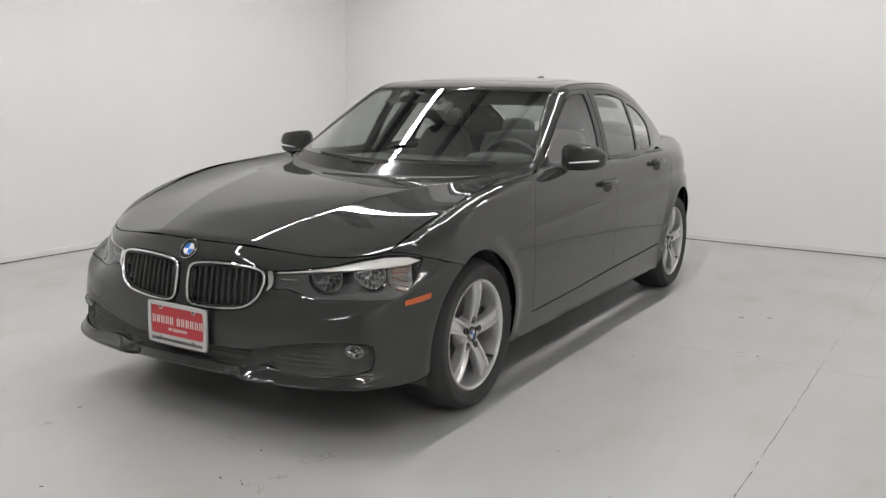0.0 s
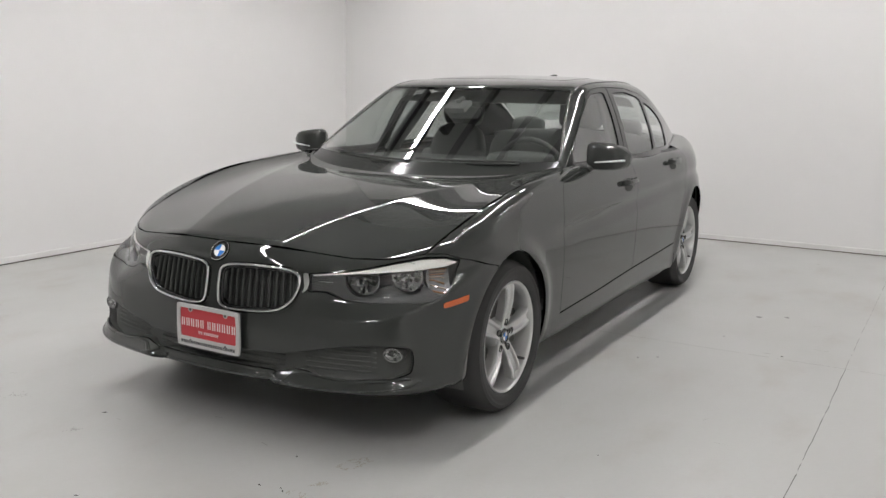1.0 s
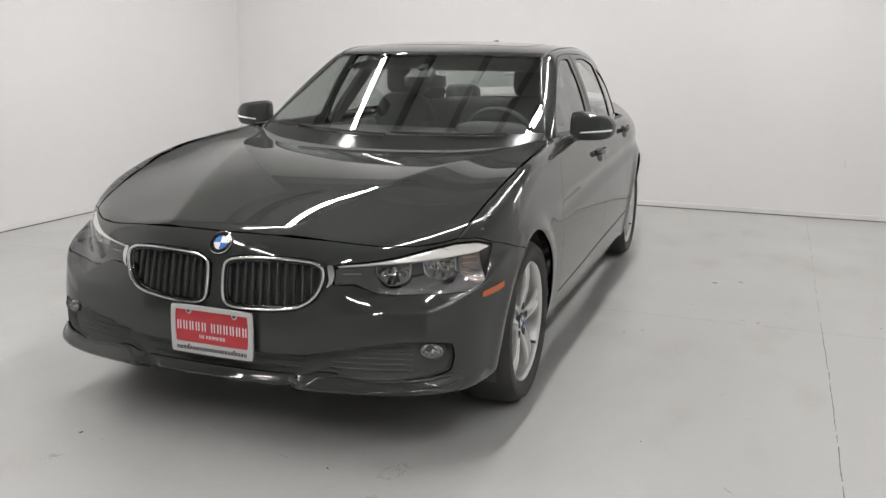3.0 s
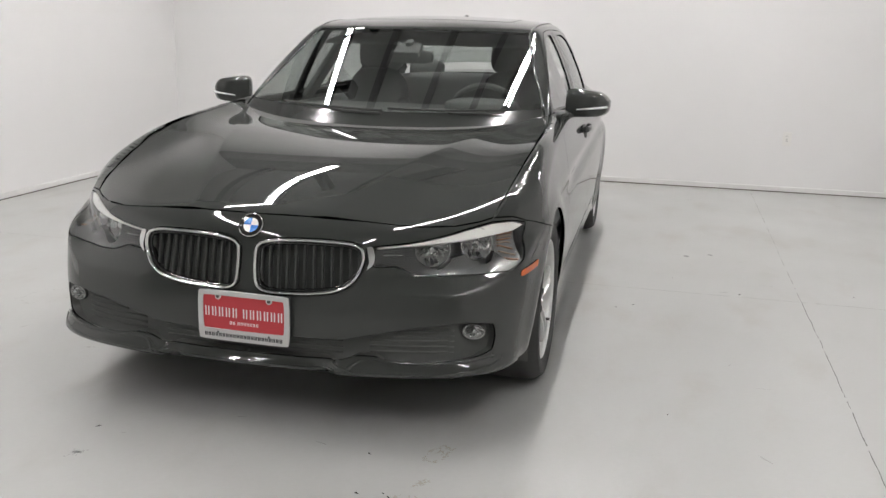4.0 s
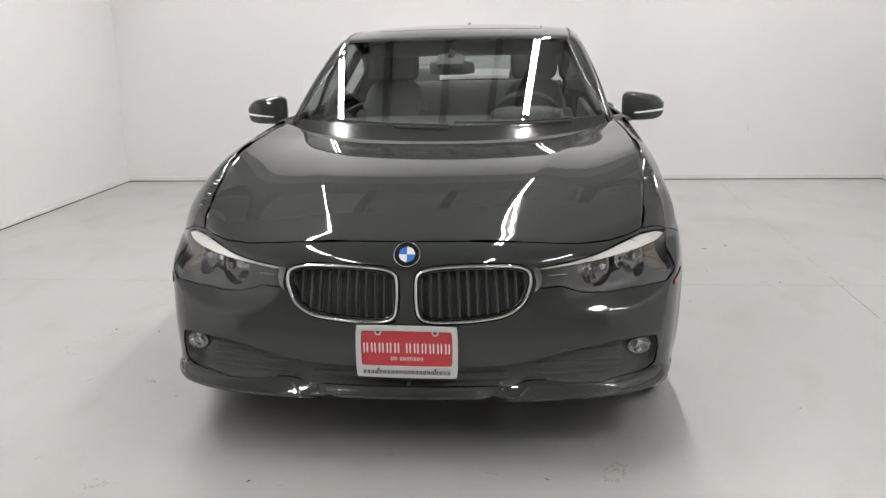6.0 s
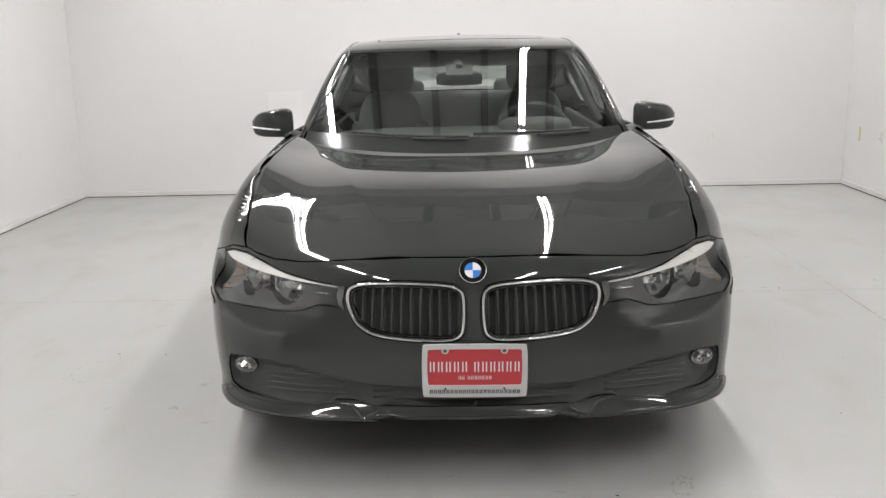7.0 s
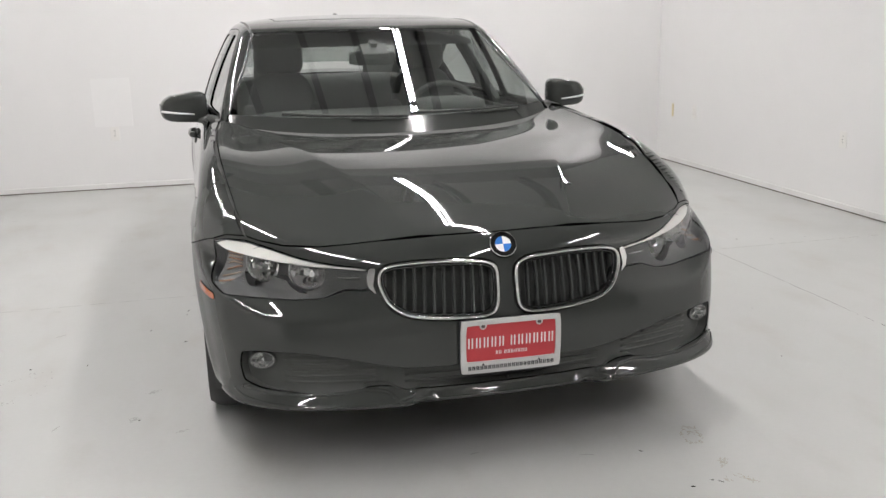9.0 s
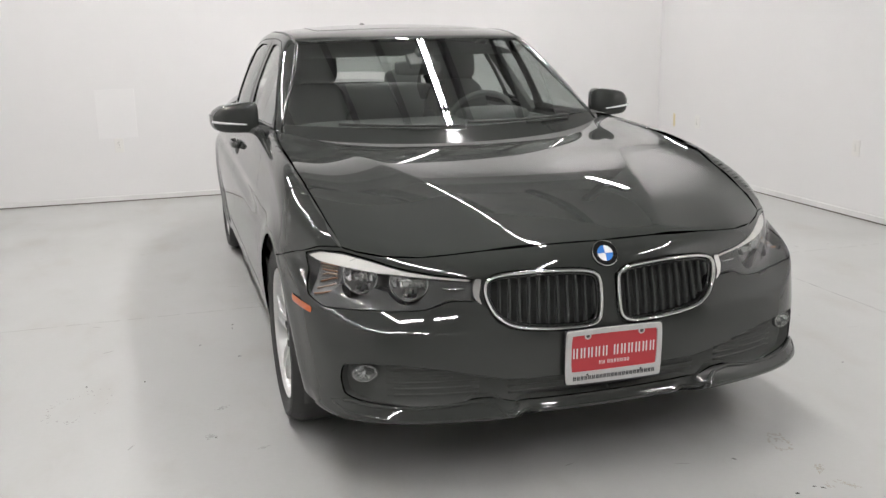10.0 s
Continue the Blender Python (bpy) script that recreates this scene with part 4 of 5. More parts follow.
mesh_object("intake_wall", [*q0, *(q0 - m0 * 0.036)], [(i, (i + 1) % k, k + (i + 1) % k, k + i) for i in range(k)], PLASTIC, bumper)
for z in (0.300, 0.318, 0.336):
    q, m = on_nose([(a, z) for a in np.linspace(-0.30, 0.30, 25)], -0.032)
    v, f = sweep(q, m, 0.007, 0.008)
    mesh_object("intake_bar", v, f, PLASTIC, bumper)


def fog(side):
    for z in (0.308, 0.326, 0.344, 0.362, 0.380, 0.396):
        lo = 0.38 if z < 0.36 else 0.45 if z < 0.385 else 0.53
        q, m = on_nose([(a * side, z) for a in np.linspace(lo, 0.625, 12)], -0.033)
        v, f = sweep(q, m, 0.009, 0.005)
        mesh_object("intake_bar", v, f, PLASTIC, bumper)
    cheek_plate = rounded([(0.605, 0.412), (0.70, 0.412), (0.755, 0.400), (0.765, 0.36), (0.75, 0.30), (0.69, 0.286), (0.605, 0.286)], 0.12, 2)
    hole = np.array([(0.680 + 0.040 * math.cos(t), 0.378 + 0.037 * math.sin(t)) for t in np.linspace(0, 2 * math.pi, 28, endpoint=False)])
    sheet("fog_surround", cheek_plate, front_rays, body, PLASTIC, bumper, [hole], 0.02, side, -0.031, 0, 0)
    c, m = on_nose([[0.680 * side, 0.378]], -0.016)
    way = m[0] + np.array([-0.30 * side, -0.6, 0])
    at = Matrix.Translation(c[0]) @ Vector(way).to_track_quat("X", "Z").to_matrix().to_4x4() @ Matrix.Diagonal((1, 1.12, 0.78, 1))
    lamp = part("fog_lamp", lathe([(0.036, -0.03), (0.0355, 0.004), (0.034, 0.006), (0.032, 0.002), (0.032, -0.03)], 28, at), PLASTIC, bumper, "round clear fog lamp in a black surround", True)
    bowl(at, 0.030, lamp, depth=0.022)
    lens = part("lens", lathe([(0, 0.011), (0.016, 0.010), (0.027, 0.006), (0.032, 0.001)], 28, at), LENS, lamp, "", True)
    lens.visible_shadow = False


both_sides(fog)


def winglet(side):
    """The raised glossy blade below each side of the intake."""
    edge = rounded([(0.262, 0.238), (0.285, 0.255), (0.345, 0.288), (0.40, 0.297), (0.46, 0.288), (0.55, 0.284), (0.66, 0.288), (0.715, 0.298), (0.78, 0.285), (0.84, 0.258), (0.86, 0.238), (0.60, 0.236)], 0.07, 2)
    blade = sheet("winglet", edge, front_rays, body, PAINT, bumper, (), 0.006, side, 0.004, 0, 0.010)
    keys = [(0.735, 0.293), (0.70, 0.292), (0.66, 0.285), (0.55, 0.281), (0.46, 0.285), (0.40, 0.294), (0.350, 0.285), (0.305, 0.252)]
    q, m = on_nose(resample(rounded(keys, 0.1, 2, False), 0.01, False) * [side, 1], 0.003)
    v, f = sweep(q, m, 0.012, 0.010, False, 14)
    mesh_object("edge", v, f, PAINT, blade)
    keys = [(0.765, 0.280), (0.725, 0.266), (0.64, 0.2585), (0.52, 0.2565), (0.40, 0.2565), (0.330, 0.257), (0.292, 0.265), (0.272, 0.276), (0.285, 0.281)]
    q, m = on_nose(resample(rounded(keys, 0.1, 2, False), 0.008, False) * [side, 1], 0.003)
    v, f = sweep(q, m, 0.009, 0.008, False, 16)
    mesh_object("leading_edge", v, f, PAINT, blade)


both_sides(winglet)
centre_lip = [(-0.288, 0.280), (0.288, 0.280), (0.292, 0.26), (0.288, 0.240), (-0.288, 0.240), (-0.292, 0.26)]
blade = sheet("centre_lip", rounded(centre_lip, 0.05, 2), front_rays, body, PAINT, bumper, (), 0.012, 1, 0.001, 0, 0.006)
q, m = on_nose([(a, 0.257) for a in np.linspace(-0.28, 0.28, 30)], 0.000)
v, f = sweep(q, m, 0.008, 0.008, False, 16)
mesh_object("edge", v, f, PAINT, blade)

# plate: grey frame round a red card
plate = new("license_plate")
plate.parent = car
tagged(plate, "red dealer plate in a grey frame with dark and white print")
plate.matrix_local = pose(0, -0.800, 0.406, 0, 0.7, 0)
bm = block((0.316, 0.004, 0.166), None, 0.0015)
part("backing", bm, INK_DARK, plate)
part("card", block((0.290, 0.003, 0.118), pose(0, -0.0045, 0.011), 0.001), PLATE_RED, plate, "red card")
loop = rounded([(-0.157, -0.083), (0.157, -0.083), (0.157, 0.083), (-0.157, 0.083)], 0.035, 3)
inner = rounded([(-0.141, -0.046), (0.141, -0.046), (0.141, 0.068), (-0.141, 0.068)], 0.03, 3)
outer, inner = resample(loop, 0.01), resample(inner, 0.01)
rows = geometry.delaunay_2d_cdt([Vector(v) for v in np.vstack([outer, inner])], [(i, (i + 1) % len(outer)) for i in range(len(outer))] + [(len(outer) + i, len(outer) + (i + 1) % len(inner)) for i in range(len(inner))], [], 0, 1e-7)
flat = np.array([tuple(v) for v in rows[0]])
tri = [f for f in rows[2] if within(flat[list(f)].mean(0)[None], outer)[0] and not within(flat[list(f)].mean(0)[None], inner)[0]]
n = len(flat)
verts = [(x, -0.0105, z) for x, z in flat] + [(x, -0.002, z) for x, z in flat]
faces = [tuple(f) for f in tri]
for s, loop_n, turn in ((0, len(outer), 1), (len(outer), len(inner), -1)):
    faces += [(s + i, s + (i + 1) % loop_n, n + s + (i + 1) % loop_n, n + s + i)[::turn] for i in range(loop_n)]
mesh_object("frame", verts, faces, PLATE_GREY, plate, "grey plate frame", smooth=False)
for x in (-0.088, 0.088):
    part("bolt", lathe([(0, -0.004), (0.005, -0.003), (0.006, 0)], 14, pose(x, -0.0075, 0.063, 0, 0, 90)), BRAKE, plate)
    part("bolt", lathe([(0, -0.002), (0.003, -0.0015), (0.0038, 0.001)], 12, pose(x, -0.0108, -0.0555, 0, 0, 90)), INK_DARK, plate, "small dark bolt")
    part("washer", lathe([(0.006, -0.0005), (0.010, -0.0008), (0.011, 0.001)], 16, pose(x, -0.0078, 0.063, 0, 0, 90)), PLATE_GREY, plate)


def print_bars(words, x0, x1, z, high, mat, y=-0.0068, bold=0.17):
    """Bars, one a letter, for words that stand side by side."""
    count = sum(words) + 0.5 * (len(words) - 1)
    w = (x1 - x0) / count
    x = x0
    for letters in words:
        for _ in range(letters):
            for dx in (0.27, 0.70):
                part("print_bar", block((w * bold, 0.0012, high), pose(x + w * dx, y, z)), mat, plate)
            x += w
        x += 0.5 * w


print_bars((5, 6), -0.138, 0.138, 0.012, 0.031, INK_WHITE)
print_bars((2, 7), -0.050, 0.052, -0.0225, 0.011, INK_WHITE)
print_bars((22,), -0.136, 0.136, -0.0645, 0.012, INK_DARK, -0.0112, 0.27)


# ---- wheels: their outer face looks along local +x ----
def spoke():
    """A broad flat spoke: two raised ribs with a flat groove between them, dished towards the hub."""
    profile = ((-1.0, -0.010), (-0.93, -0.001), (-0.58, 0.0), (-0.40, -0.010), (-0.08, -0.011), (0.08, -0.011), (0.40, -0.010), (0.58, 0.0), (0.93, -0.001), (1.0, -0.010))
    verts, faces = [], []
    rs = np.linspace(0.036, 0.217, 12)
    for r in rs:
        f = (r - 0.036) / 0.181
        w = 0.026 + 0.008 * f + 0.016 * max(0, f - 0.55) ** 1.5
        top = -0.002 - 0.024 * (1 - f) ** 2 - 0.010 * f ** 4
        for t, h in profile:
            spread = t * (1 - 0.10 * (1 - f)) if abs(t) < 0.9 else t
            verts.append((top + h * min(1, 0.35 + 2.5 * f), w * spread, r))
    across = len(profile)
    for i in range(len(rs) - 1):
        for j in range(across - 1):
            a = i * across + j
            faces.append((a, a + 1, a + 1 + across, a + across))
    n = len(verts)
    verts += [(x - 0.034, y * 0.9, z) for x, y, z in verts]
    for i in range(len(rs) - 1):
        a, b = i * across, i * across + across - 1
        faces += [(a, a + across, n + a + across, n + a), (b + across, b, n + b, n + b + across)]
    return verts, faces


def wheel(turn):
    w = new("wheel")
    w.parent = car
    tagged(w, "silver five-spoke alloy wheel with black tyre")
    R = TYRE_R
    part("tyre", lathe([(0.222, -0.205), (0.245, -0.225), (0.285, -0.232), (R - 0.012, -0.218), (R - 0.002, -0.19), (R, -0.12), (R - 0.002, -0.035), (R - 0.010, -0.010), (R - 0.022, 0.004), (0.290, 0.012), (0.277, 0.0145), (0.274, 0.0125), (0.262, 0.013), (0.245, 0.009), (0.234, 0.002), (0.228, -0.012)], 72), RUBBER, w, "black tyre", True)
    rim = part("rim", lathe([(0.229, -0.010), (0.2315, -0.002), (0.228, 0.003), (0.222, 0.000), (0.2165, -0.010), (0.214, -0.040), (0.205, -0.085), (0.196, -0.13), (0.205, -0.20), (0.225, -0.21)], 64), ALLOY, w, "silver alloy rim", True)
    v, f = spoke()
    for k in range(5):
        s = mesh_object("spoke", v, f, ALLOY, rim, smooth=False)
        s.matrix_local = pose(0, 0, 0, -72 * k - turn)
    part("hub", lathe([(0, -0.026), (0.034, -0.026), (0.037, -0.029), (0.064, -0.031), (0.070, -0.038), (0.072, -0.075)], 40), ALLOY, rim, "", True)
    for k in range(5):
        # Dark cups sit proud of the spokes; their colour is the holes' shade.
        part("lug_hole", lathe([(0.0150, 0.0012), (0.0138, 0.0016), (0.0130, -0.012), (0, -0.012)], 16, pose(0, 0, 0, -72 * k - turn) @ pose(-0.0195, 0, 0.058)), SHADE, rim)
        part("lug_bolt", lathe([(0, 0.0), (0.0065, 0.0), (0.0078, -0.010)], 6, pose(0, 0, 0, -72 * k - turn) @ pose(-0.0215, 0, 0.058)), BRAKE, rim)
    roundel(pose(-0.023, 0, 0), 0.032, rim, "hub_cap")
    part("brake_disc", lathe([(0.05, -0.105), (0.155, -0.105), (0.157, -0.11), (0.157, -0.125), (0.05, -0.125)], 48), BRAKE, w)
    part("caliper", block((0.07, 0.10, 0.15), pose(-0.10, 0.145, 0.0), 0.015), BRAKE, w)
    # Dark disc closes the barrel and paints in the shade behind the spokes.
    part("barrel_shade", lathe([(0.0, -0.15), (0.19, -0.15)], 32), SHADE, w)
    part("valve", lathe([(0, 0.020), (0.0055, 0.020), (0.0075, -0.02)], 10, pose(0, 0, 0, -turn - 125) @ pose(-0.018, 0, 0.197)), TRIM, rim)
    return w


def wheel_well(y0, side):
    n = 20
    ring = [(0.362 * math.cos(a), 0.362 * math.sin(a)) for a in np.linspace(-0.35, math.pi + 0.35, n)]
    verts = [(x * side, y0 + dy + (ARCH_Y if y0 == 0 else 0), AXLE_Z + dz) for x in (0.862 if y0 == 0 else 0.79, 0.55) for dy, dz in ring]
    faces = [(i, i + 1, n + i + 1, n + i) for i in range(n - 1)] + [tuple(range(n, 2 * n))]
    mesh_object("wheel_liner", verts, faces, SHADE, car, smooth=False)


for y0, turn in ((0.0, 6.0), (WHEELBASE, 8.0)):
    for side in (1, -1):
        w = wheel(turn if side > 0 else -turn)
        w.matrix_local = pose((0.872 if y0 == 0 else 0.848) * side, y0, TYRE_R - 0.0005, 0, 0, 0 if side > 0 else 180)
        wheel_well(y0, side)


# ---- mirrors ----
def door_mirror(side):
    base = pose(0.908 * side, 0.985, 1.010, 0, 0, -8 * side)
    bm = pillow((0.196, 0.125, 0.146), pose(0, 0, -0.014), 0.46, 22, 32)
    for v in bm.verts:
        out = v.co.x * side
        v.co.z += (-0.040 * (out + 0.1) / 0.2 - 0.25 * max(0, out - 0.055)) * (1 if v.co.z > 0 else 0.0) + 0.010 * (out + 0.1) / 0.2
        v.co.y += 0.045 * max(0, out / 0.1) ** 2
    bmesh.ops.transform(bm, matrix=base, verts=bm.verts)
    mirror = part("door_mirror", bm, PAINT, car, "glossy black door mirror with a slim indicator strip", True)
    xs = np.linspace(-0.035, 0.092, 14)
    path = [base @ Vector((x * side, -0.060 + 0.048 * max(0, x / 0.1) ** 2 + 0.012 * max(0, (x - 0.06) / 0.03) ** 2, -0.041 + 0.010 * x / 0.1)) for x in xs]
    v, f = sweep(path, np.tile([0, -1.0, 0], (14, 1)), np.linspace(0.006, 0.011, 14), 0.02)
    mesh_object("indicator", v, f, WHITE_ENAMEL, mirror, "clear indicator strip")
    path = [(0.765 * side, 0.96, 0.925), (0.80 * side, 0.965, 0.935), (0.86 * side, 0.985, 0.945), (0.93 * side, 1.0, 0.950), (0.975 * side, 1.01, 0.955)]
    path = resample(path, 0.02, False)
    v, f = sweep(path, np.tile([0, 0, 1.0], (len(path), 1)), np.linspace(0.09, 0.07, len(path)), np.linspace(0.05, 0.024, len(path)), False, 14)
    mesh_object("arm", v, f, TRIM, mirror, "black mirror foot")
    part("mirror_glass", block((0.145, 0.004, 0.070), base @ pose(-0.012 * side, 0.062, -0.012), 0.002), CHROME, mirror)


both_sides(door_mirror)


# ---- cabin ----
def seat(x):
    s = new("front_seat")
    s.location = (x, 1.62, 0.32)
    tagged(s, "black upholstered front seat with a headrest on chrome posts", "seat", "front seats")
    part("cushion", pillow((0.50, 0.54, 0.20), pose(0, -0.18, 0.12, 8), 0.5), LEATHER, s, "", True)
    part("backrest", pillow((0.47, 0.16, 0.70), pose(0, 0.19, 0.42, -16), 0.45, 18, 28, 0.28), LEATHER, s, "", True)
    for dx in (-0.18, 0.18):
        part("bolster", pillow((0.10, 0.12, 0.50), pose(dx, 0.12, 0.36, -16), 0.6), LEATHER, s, "", True)
    part("headrest", pillow((0.27, 0.11, 0.20), pose(0, 0.315, 0.845, -8), 0.55), LEATHER, s, "", True)
    for dx in (-0.06, 0.06):
        part("post", lathe([(0, 0), (0.007, 0), (0.007, 0.14), (0, 0.14)], 10, pose(dx, 0.30, 0.68, 0, -90, 0)), CHROME, s)
    return s


seat(0.40)
copy_thing(bpy.data.objects["front_seat"], pose(-0.40, 1.62, 0.32))
bench = tagged(new("rear_bench"), "black rear bench seat with two headrests", "seat")
bench.location = (0, 2.5, 0.3)
part("cushion", pillow((1.25, 0.52, 0.20), pose(0, -0.18, 0.15, 8), 0.4), LEATHER, bench, "", True)
part("backrest", pillow((1.22, 0.18, 0.62), pose(0, 0.22, 0.42, -20), 0.35, 16, 32), LEATHER, bench, "", True)
for x in (-0.36, 0.36):
    part("headrest", pillow((0.25, 0.10, 0.13), pose(x, 0.36, 0.74, -10), 0.6), LEATHER, bench, "", True)
part("parcel_shelf", block((1.2, 0.5, 0.03), pose(0, 0.52, 0.68), 0.01), DASH, bench)
part("cabin_floor", block((1.5, 2.5, 0.04), pose(0, 1.75, 0.30), 0.01), SHADE, car)

dash = tagged(new("dashboard"), "black dashboard with a hooded dial cowl below the windscreen", "dashboard")
dash.location = (0, 1.05, 0.6)
part("top", pillow((1.36, 0.62, 0.20), pose(0, -0.02, 0.225, 3), 0.35, 16, 36), DASH, dash, "", True)
part("dial_hood", pillow((0.36, 0.22, 0.09), pose(0.36, 0.12, 0.335), 0.6), DASH, dash, "", True)
part("vent", block((0.16, 0.05, 0.012), pose(0, -0.20, 0.325, 10), 0.003), PLASTIC, dash)
wheel_path = [(0.36 + 0.185 * math.cos(a), 1.335 - 0.075 * math.sin(a), 0.875 + 0.165 * math.sin(a)) for a in np.linspace(0, 2 * math.pi, 40, endpoint=False)]
v, f = sweep(wheel_path, np.tile([0, -0.9, -0.4], (40, 1)), 0.028, 0.03, True)
steer = mesh_object("steering_wheel", v, f, LEATHER, None)
tagged(steer, "black leather steering wheel behind the dashboard", "steering wheel")
part("hub", pillow((0.17, 0.06, 0.13), pose(0.36, 1.335, 0.87, 25), 0.6), DASH, steer, "", True)
for x in (-1, 1):
    part("spoke", block((0.10, 0.02, 0.035), pose(0.36 + 0.12 * x, 1.335, 0.87, 25), 0.006), DASH, steer)
view = tagged(new("rear_view_mirror"), "black interior mirror hanging from the windscreen", "mirror")
view.location = (-0.012, 1.19, 1.187)
part("housing", pillow((0.228, 0.035, 0.070), pose(0, 0, -0.012), 0.5), DASH, view, "", True)
part("stem", block((0.03, 0.06, 0.05), pose(0, -0.02, 0.045, 20), 0.006), DASH, view)
part("sensor_cover", block((0.13, 0.10, 0.03), pose(0, -0.050, 0.022, 28), 0.008), DASH, view)
part("glass", block((0.225, 0.003, 0.058), pose(0, 0.018, -0.012), 0.001), CHROME, view)


def lining(side):
    part("door_lining", block((0.04, 1.9, 0.42), pose(0.70 * side, 1.75, 0.70, 0, 4 * side, 0), 0.015), DASH, car)
    part("centre_pillar", block((0.03, 0.13, 0.46), pose(0.665 * side, 1.70, 1.09, -24, 27 * -side, 0), 0.01), DASH, car)


both_sides(lining)
sheet("headliner", roof_half + [(-x, y) for x, y in roof_half[::-1]], roof_rays, cabin, DASH, car, (), 0.06, lift=-0.085, rim=0)


# the car stands slightly askew in the bay
ASKEW = pose(0, -0.75, 0, 0, 0, 0.5) @ pose(0, 0.75, 0)
for ob in [o for o in bpy.data.objects if o.parent is None and o.name.split(".")[0] in ("car", "front_seat", "rear_bench", "dashboard", "steering_wheel", "rear_view_mirror")]:
    ob.matrix_basis = ASKEW @ ob.matrix_basis


# ---- small things: outlets, marks on the walls and the floor ----
def outlet(m, label):
    o = new("wall_outlet")
    o.matrix_world = m
    part("cover", block((0.072, 0.006, 0.116), pose(0, -0.003, 0), 0.002), PLATE_WHITE, o)
    for dz in (-0.02, 0.02):
        part("socket", block((0.034, 0.004, 0.028), pose(0, -0.0065, dz), 0.0015), PLATE_WHITE, o)
        for dx in (-0.006, 0.006):
            part("slot", block((0.002, 0.002, 0.009), pose(dx, -0.0082, dz + 0.003)), GRIT, o)
    part("screw", lathe([(0, -0.002), (0.003, -0.0015), (0.004, 0.001)], 10, pose(0, -0.0065, 0, 0, 0, 90)), BRAKE, o)
    return tagged(o, label, "outlet", "wall outlets")


outlet(pose(-1.60, BACK, 0.47), "white electrical outlet low on the white wall")
outlet(pose(2.26, BACK, 0.46), "white electrical outlet low on the white wall")
outlet(pose(RIGHT, 4.18, 0.50, 0, 0, -90), "white electrical outlet low on the white wall")
outlet(pose(RIGHT, 2.16, 0.49, 0, 0, -90), "white electrical outlet low on the white wall")
tape = part("wall_tape", block((0.004, 0.028, 0.12), pose(RIGHT - 0.002, 4.58, 0.485), 0.001), OLD_IVORY, None)
tagged(tape, "yellowed strip of tape on the white wall", "tape")


patch_bm = block((0.31, 0.004, 0.40), pose(-1.60, BACK - 0.001, 0.73), 0.0015)
tagged(part("wall_patch", patch_bm, FILLER, None), "smooth whiter repainted patch on the white wall", kind="structure")


def blot(cx, cy, long, wide, turn, seed, z=0.0006, n=26):
    """An uneven flat patch, as vertices and a face."""
    r = random.Random(seed)
    phase = [r.uniform(0, 6.28) for _ in range(4)]
    ring = []
    for k in range(n):
        a = 2 * math.pi * k / n
        w = 1 + 0.22 * math.sin(2 * a + phase[0]) + 0.16 * math.sin(3 * a + phase[1]) + 0.12 * math.sin(5 * a + phase[2]) + 0.10 * math.sin(9 * a + phase[3])
        x, y = long / 2 * w * math.cos(a), wide / 2 * w * math.sin(a)
        c, s = math.cos(radians(turn)), math.sin(radians(turn))
        ring.append((cx + x * c - y * s, cy + x * s + y * c, z))
    return ring


def patches(name, spots, mat, label, z=0.0006):
    verts, faces = [], []
    for k, (cx, cy, long, wide, turn) in enumerate(spots):
        ring = blot(cx, cy, long, wide, turn, 31 * k + len(name), z)
        faces.append(tuple(range(len(verts), len(verts) + len(ring))))
        verts += ring
    return tagged(mesh_object(name, verts, faces, mat, smooth=False), label, name.replace("_", " "), kind="stuff")


def smear(cx, cy, long, wide, turn, n, r, hollow=False):
    """Many small flecks that make up one soft smudge, or its dried rim."""
    out = []
    for _ in range(n):
        a = r.uniform(0, 2 * math.pi)
        d = r.gauss(1.0, 0.10) if hollow else abs(r.gauss(0, 0.5))
        u, w = long / 2 * d * math.cos(a), wide / 2 * d * math.sin(a)
        c, k = math.cos(radians(turn)), math.sin(radians(turn))
        out.append((cx + u * c - w * k, cy + u * k + w * c, r.uniform(0.004, 0.014), r.uniform(0.003, 0.007), turn + r.gauss(0, 40)))
    return out


r = random.Random(8)
patch = smear(0.64, -0.765, 0.12, 0.06, 75, 60, r, True) + smear(0.65, -0.74, 0.10, 0.05, 80, 18, r) + smear(0.64, -0.958, 0.07, 0.04, 60, 34, r)
patch += smear(0.655, -1.075, 0.09, 0.035, 120, 30, r) + smear(0.59, -1.06, 0.05, 0.02, 95, 10, r)
patches("floor_stain", patch, STAIN, "faint brown dried smudges on the floor")
ring = smear(-1.61, 0.33, 0.30, 0.20, 60, 46, r, True)
for cx, cy, long, wide, n in ((-0.45, -1.075, 0.07, 0.05, 34), (-1.153, -0.096, 0.05, 0.04, 30), (-1.107, 0.14, 0.06, 0.03, 24), (-0.98, -0.95, 0.12, 0.06, 30), (-0.996, -0.247, 0.05, 0.03, 14)):
    ring += smear(cx, cy, long, wide, 30, n, r)
ring += [(-1.54, 0.93, 0.04, 0.010, 30), (-1.417, -0.097, 0.05, 0.006, 60), (1.62, 1.46, 0.05, 0.008, 10)]
for _ in range(64):
    ring.append((r.uniform(-3.2, 3.2), r.uniform(-1.6, 4.4), r.uniform(0.012, 0.06), r.uniform(0.002, 0.007), r.gauss(10, 35)))
patches("floor_scuff", ring, SCUFF, "faint grey scuffs on the floor")


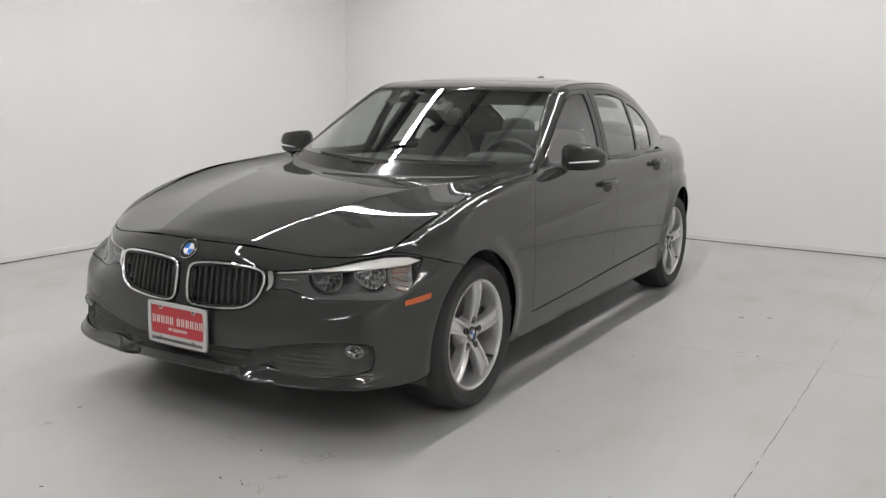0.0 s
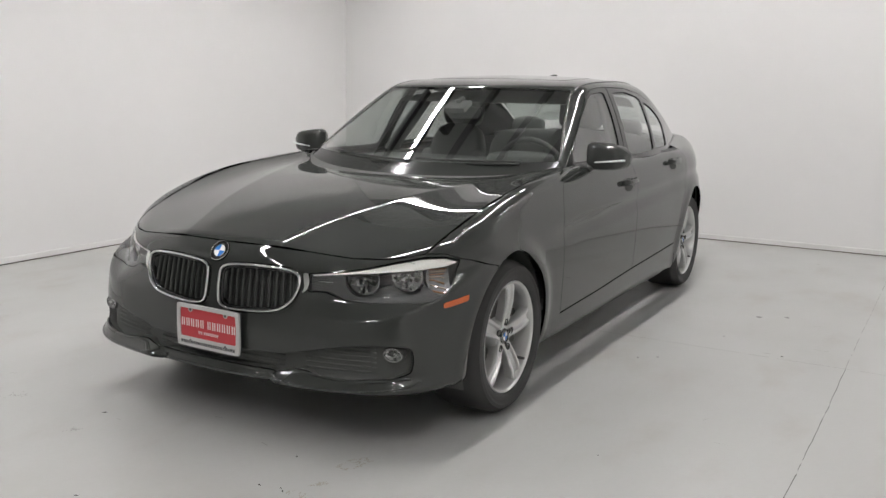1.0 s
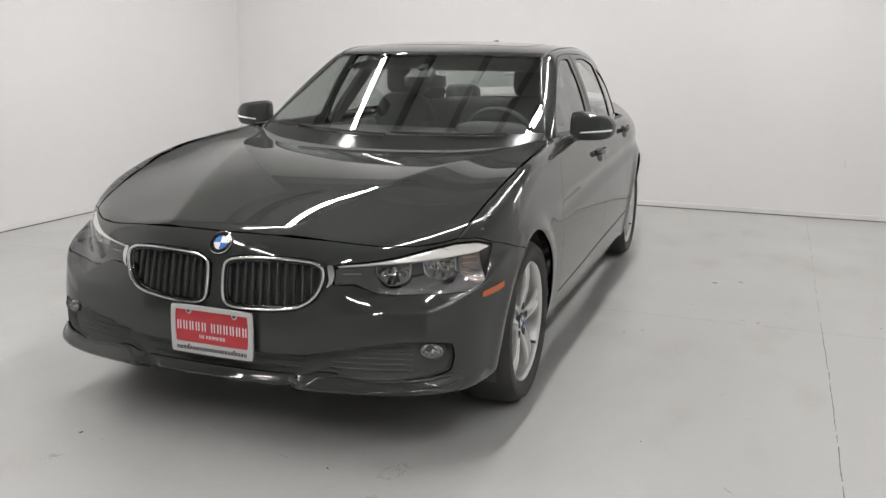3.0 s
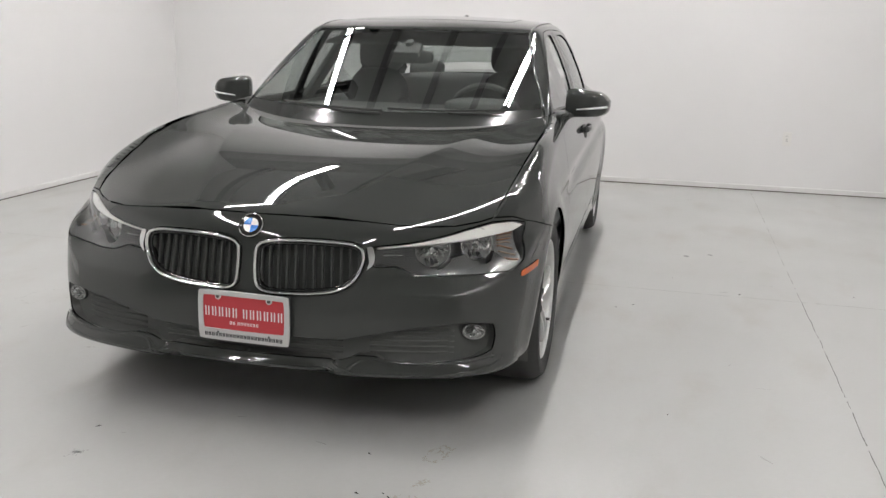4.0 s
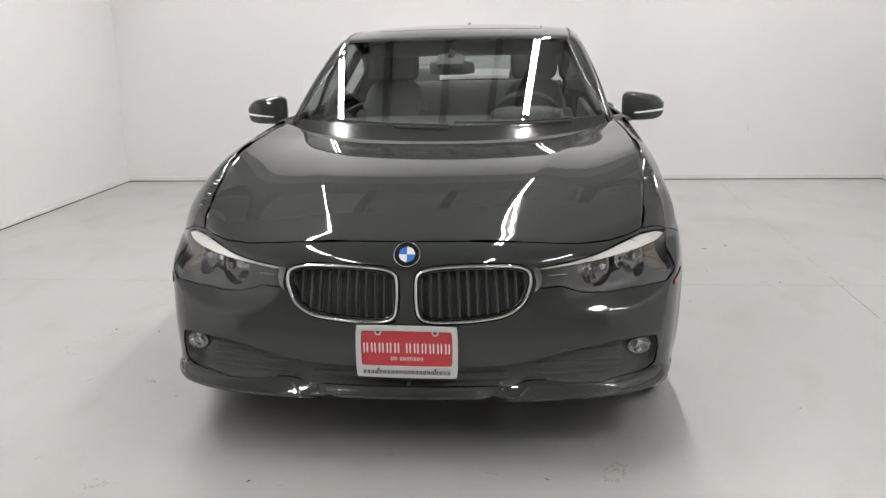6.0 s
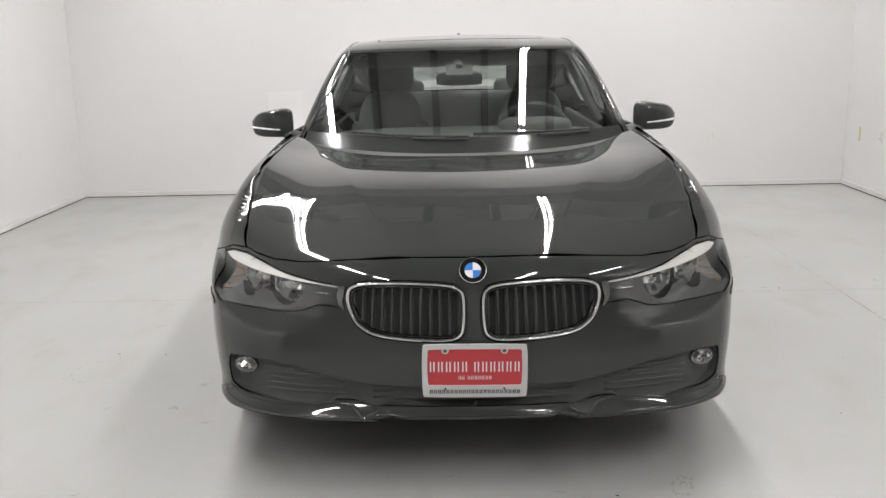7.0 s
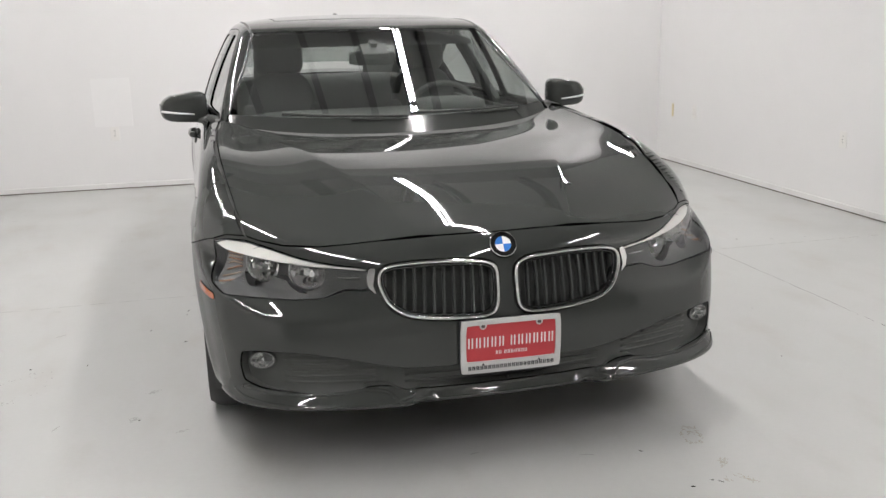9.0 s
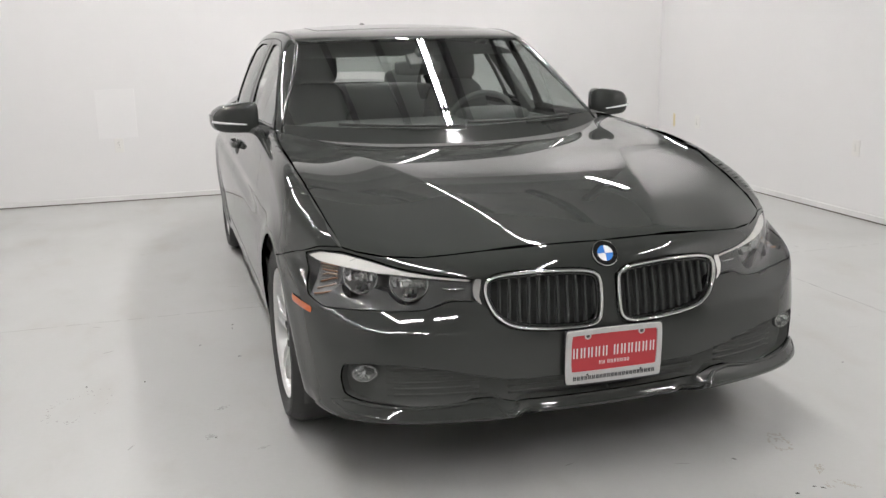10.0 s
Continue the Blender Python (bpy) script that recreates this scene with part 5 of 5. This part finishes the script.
def crumbs():
    """Dark bits of grit that lie on the floor."""
    verts, faces = [], []
    spots = [(0.475, -1.07), (1.70, 1.44), (0.03, -1.44), (0.43, -0.82), (1.17, 1.09), (-0.50, -0.89), (1.36, 1.67), (1.09, 1.02), (1.35, -0.23), (-1.38, 0.51), (-1.60, 0.53), (-1.14, -0.11), (-0.99, 1.14), (-0.995, 1.08), (-0.995, 0.685), (-1.15, 0.89), (0.55, -1.05), (0.57, -1.065), (2.71, 1.50), (2.28, 1.58)]
    r = random.Random(5)
    for x, y in spots:
        long, wide, high, turn = r.uniform(0.008, 0.022), r.uniform(0.003, 0.006), r.uniform(0.002, 0.005), r.uniform(0, 3.14)
        s = len(verts)
        for k in range(8):
            a = 2 * math.pi * k / 8
            u, w = long / 2 * math.cos(a) * r.uniform(0.7, 1.2), wide / 2 * math.sin(a) * r.uniform(0.7, 1.2)
            verts.append((x + u * math.cos(turn) - w * math.sin(turn), y + u * math.sin(turn) + w * math.cos(turn), 0.0003))
        verts.append((x, y, high))
        faces += [(s + k, s + (k + 1) % 8, s + 8) for k in range(8)]
    tagged(mesh_object("floor_grit", verts, faces, GRIT, smooth=False), "small dark bits of grit on the floor", "grit", kind="stuff")


crumbs()


def joint(name, a, b, wide, mat, label, seed, breaks=0.0, wander=0.004):
    """A saw-cut joint or crack: a run of thin uneven slivers."""
    r = random.Random(seed)
    a, b = Vector((*a, 0.0008)), Vector((*b, 0.0008))
    n = int((b - a).length / 0.035)
    across = Vector((-(b - a).y, (b - a).x, 0)).normalized()
    verts, faces, off = [], [], 0.0
    for i in range(n):
        new_off = max(-2 * wander, min(2 * wander, off + r.uniform(-wander, wander)))
        if r.random() >= breaks:
            p, q = a.lerp(b, i / n) + across * off, a.lerp(b, (i + 0.96) / n) + across * new_off
            w0, w1 = wide * r.uniform(0.4, 1.0) / 2, wide * r.uniform(0.4, 1.0) / 2
            s = len(verts)
            verts += [p - across * w0, p + across * w0, q + across * w1, q - across * w1]
            faces.append((s, s + 1, s + 2, s + 3))
        off = new_off
    tagged(mesh_object(name, verts, faces, mat, smooth=False), label, kind="structure")


joint("floor_joint", (LEFT + 0.05, 1.395), (RIGHT - 0.05, 1.395), 0.006, JOINT, "fine filled saw joint across the floor", 1, 0.22, 0.0008)
joint("floor_joint", (2.0, 1.40), (2.0, 4.7), 0.005, JOINT, "fine filled saw joint along the floor", 2, 0.35, 0.0008)
joint("floor_crack", (2.0, -2.2), (2.0, 1.395), 0.0042, CRACK, "dark broken crack along a floor joint", 3, 0.07, 0.0022)
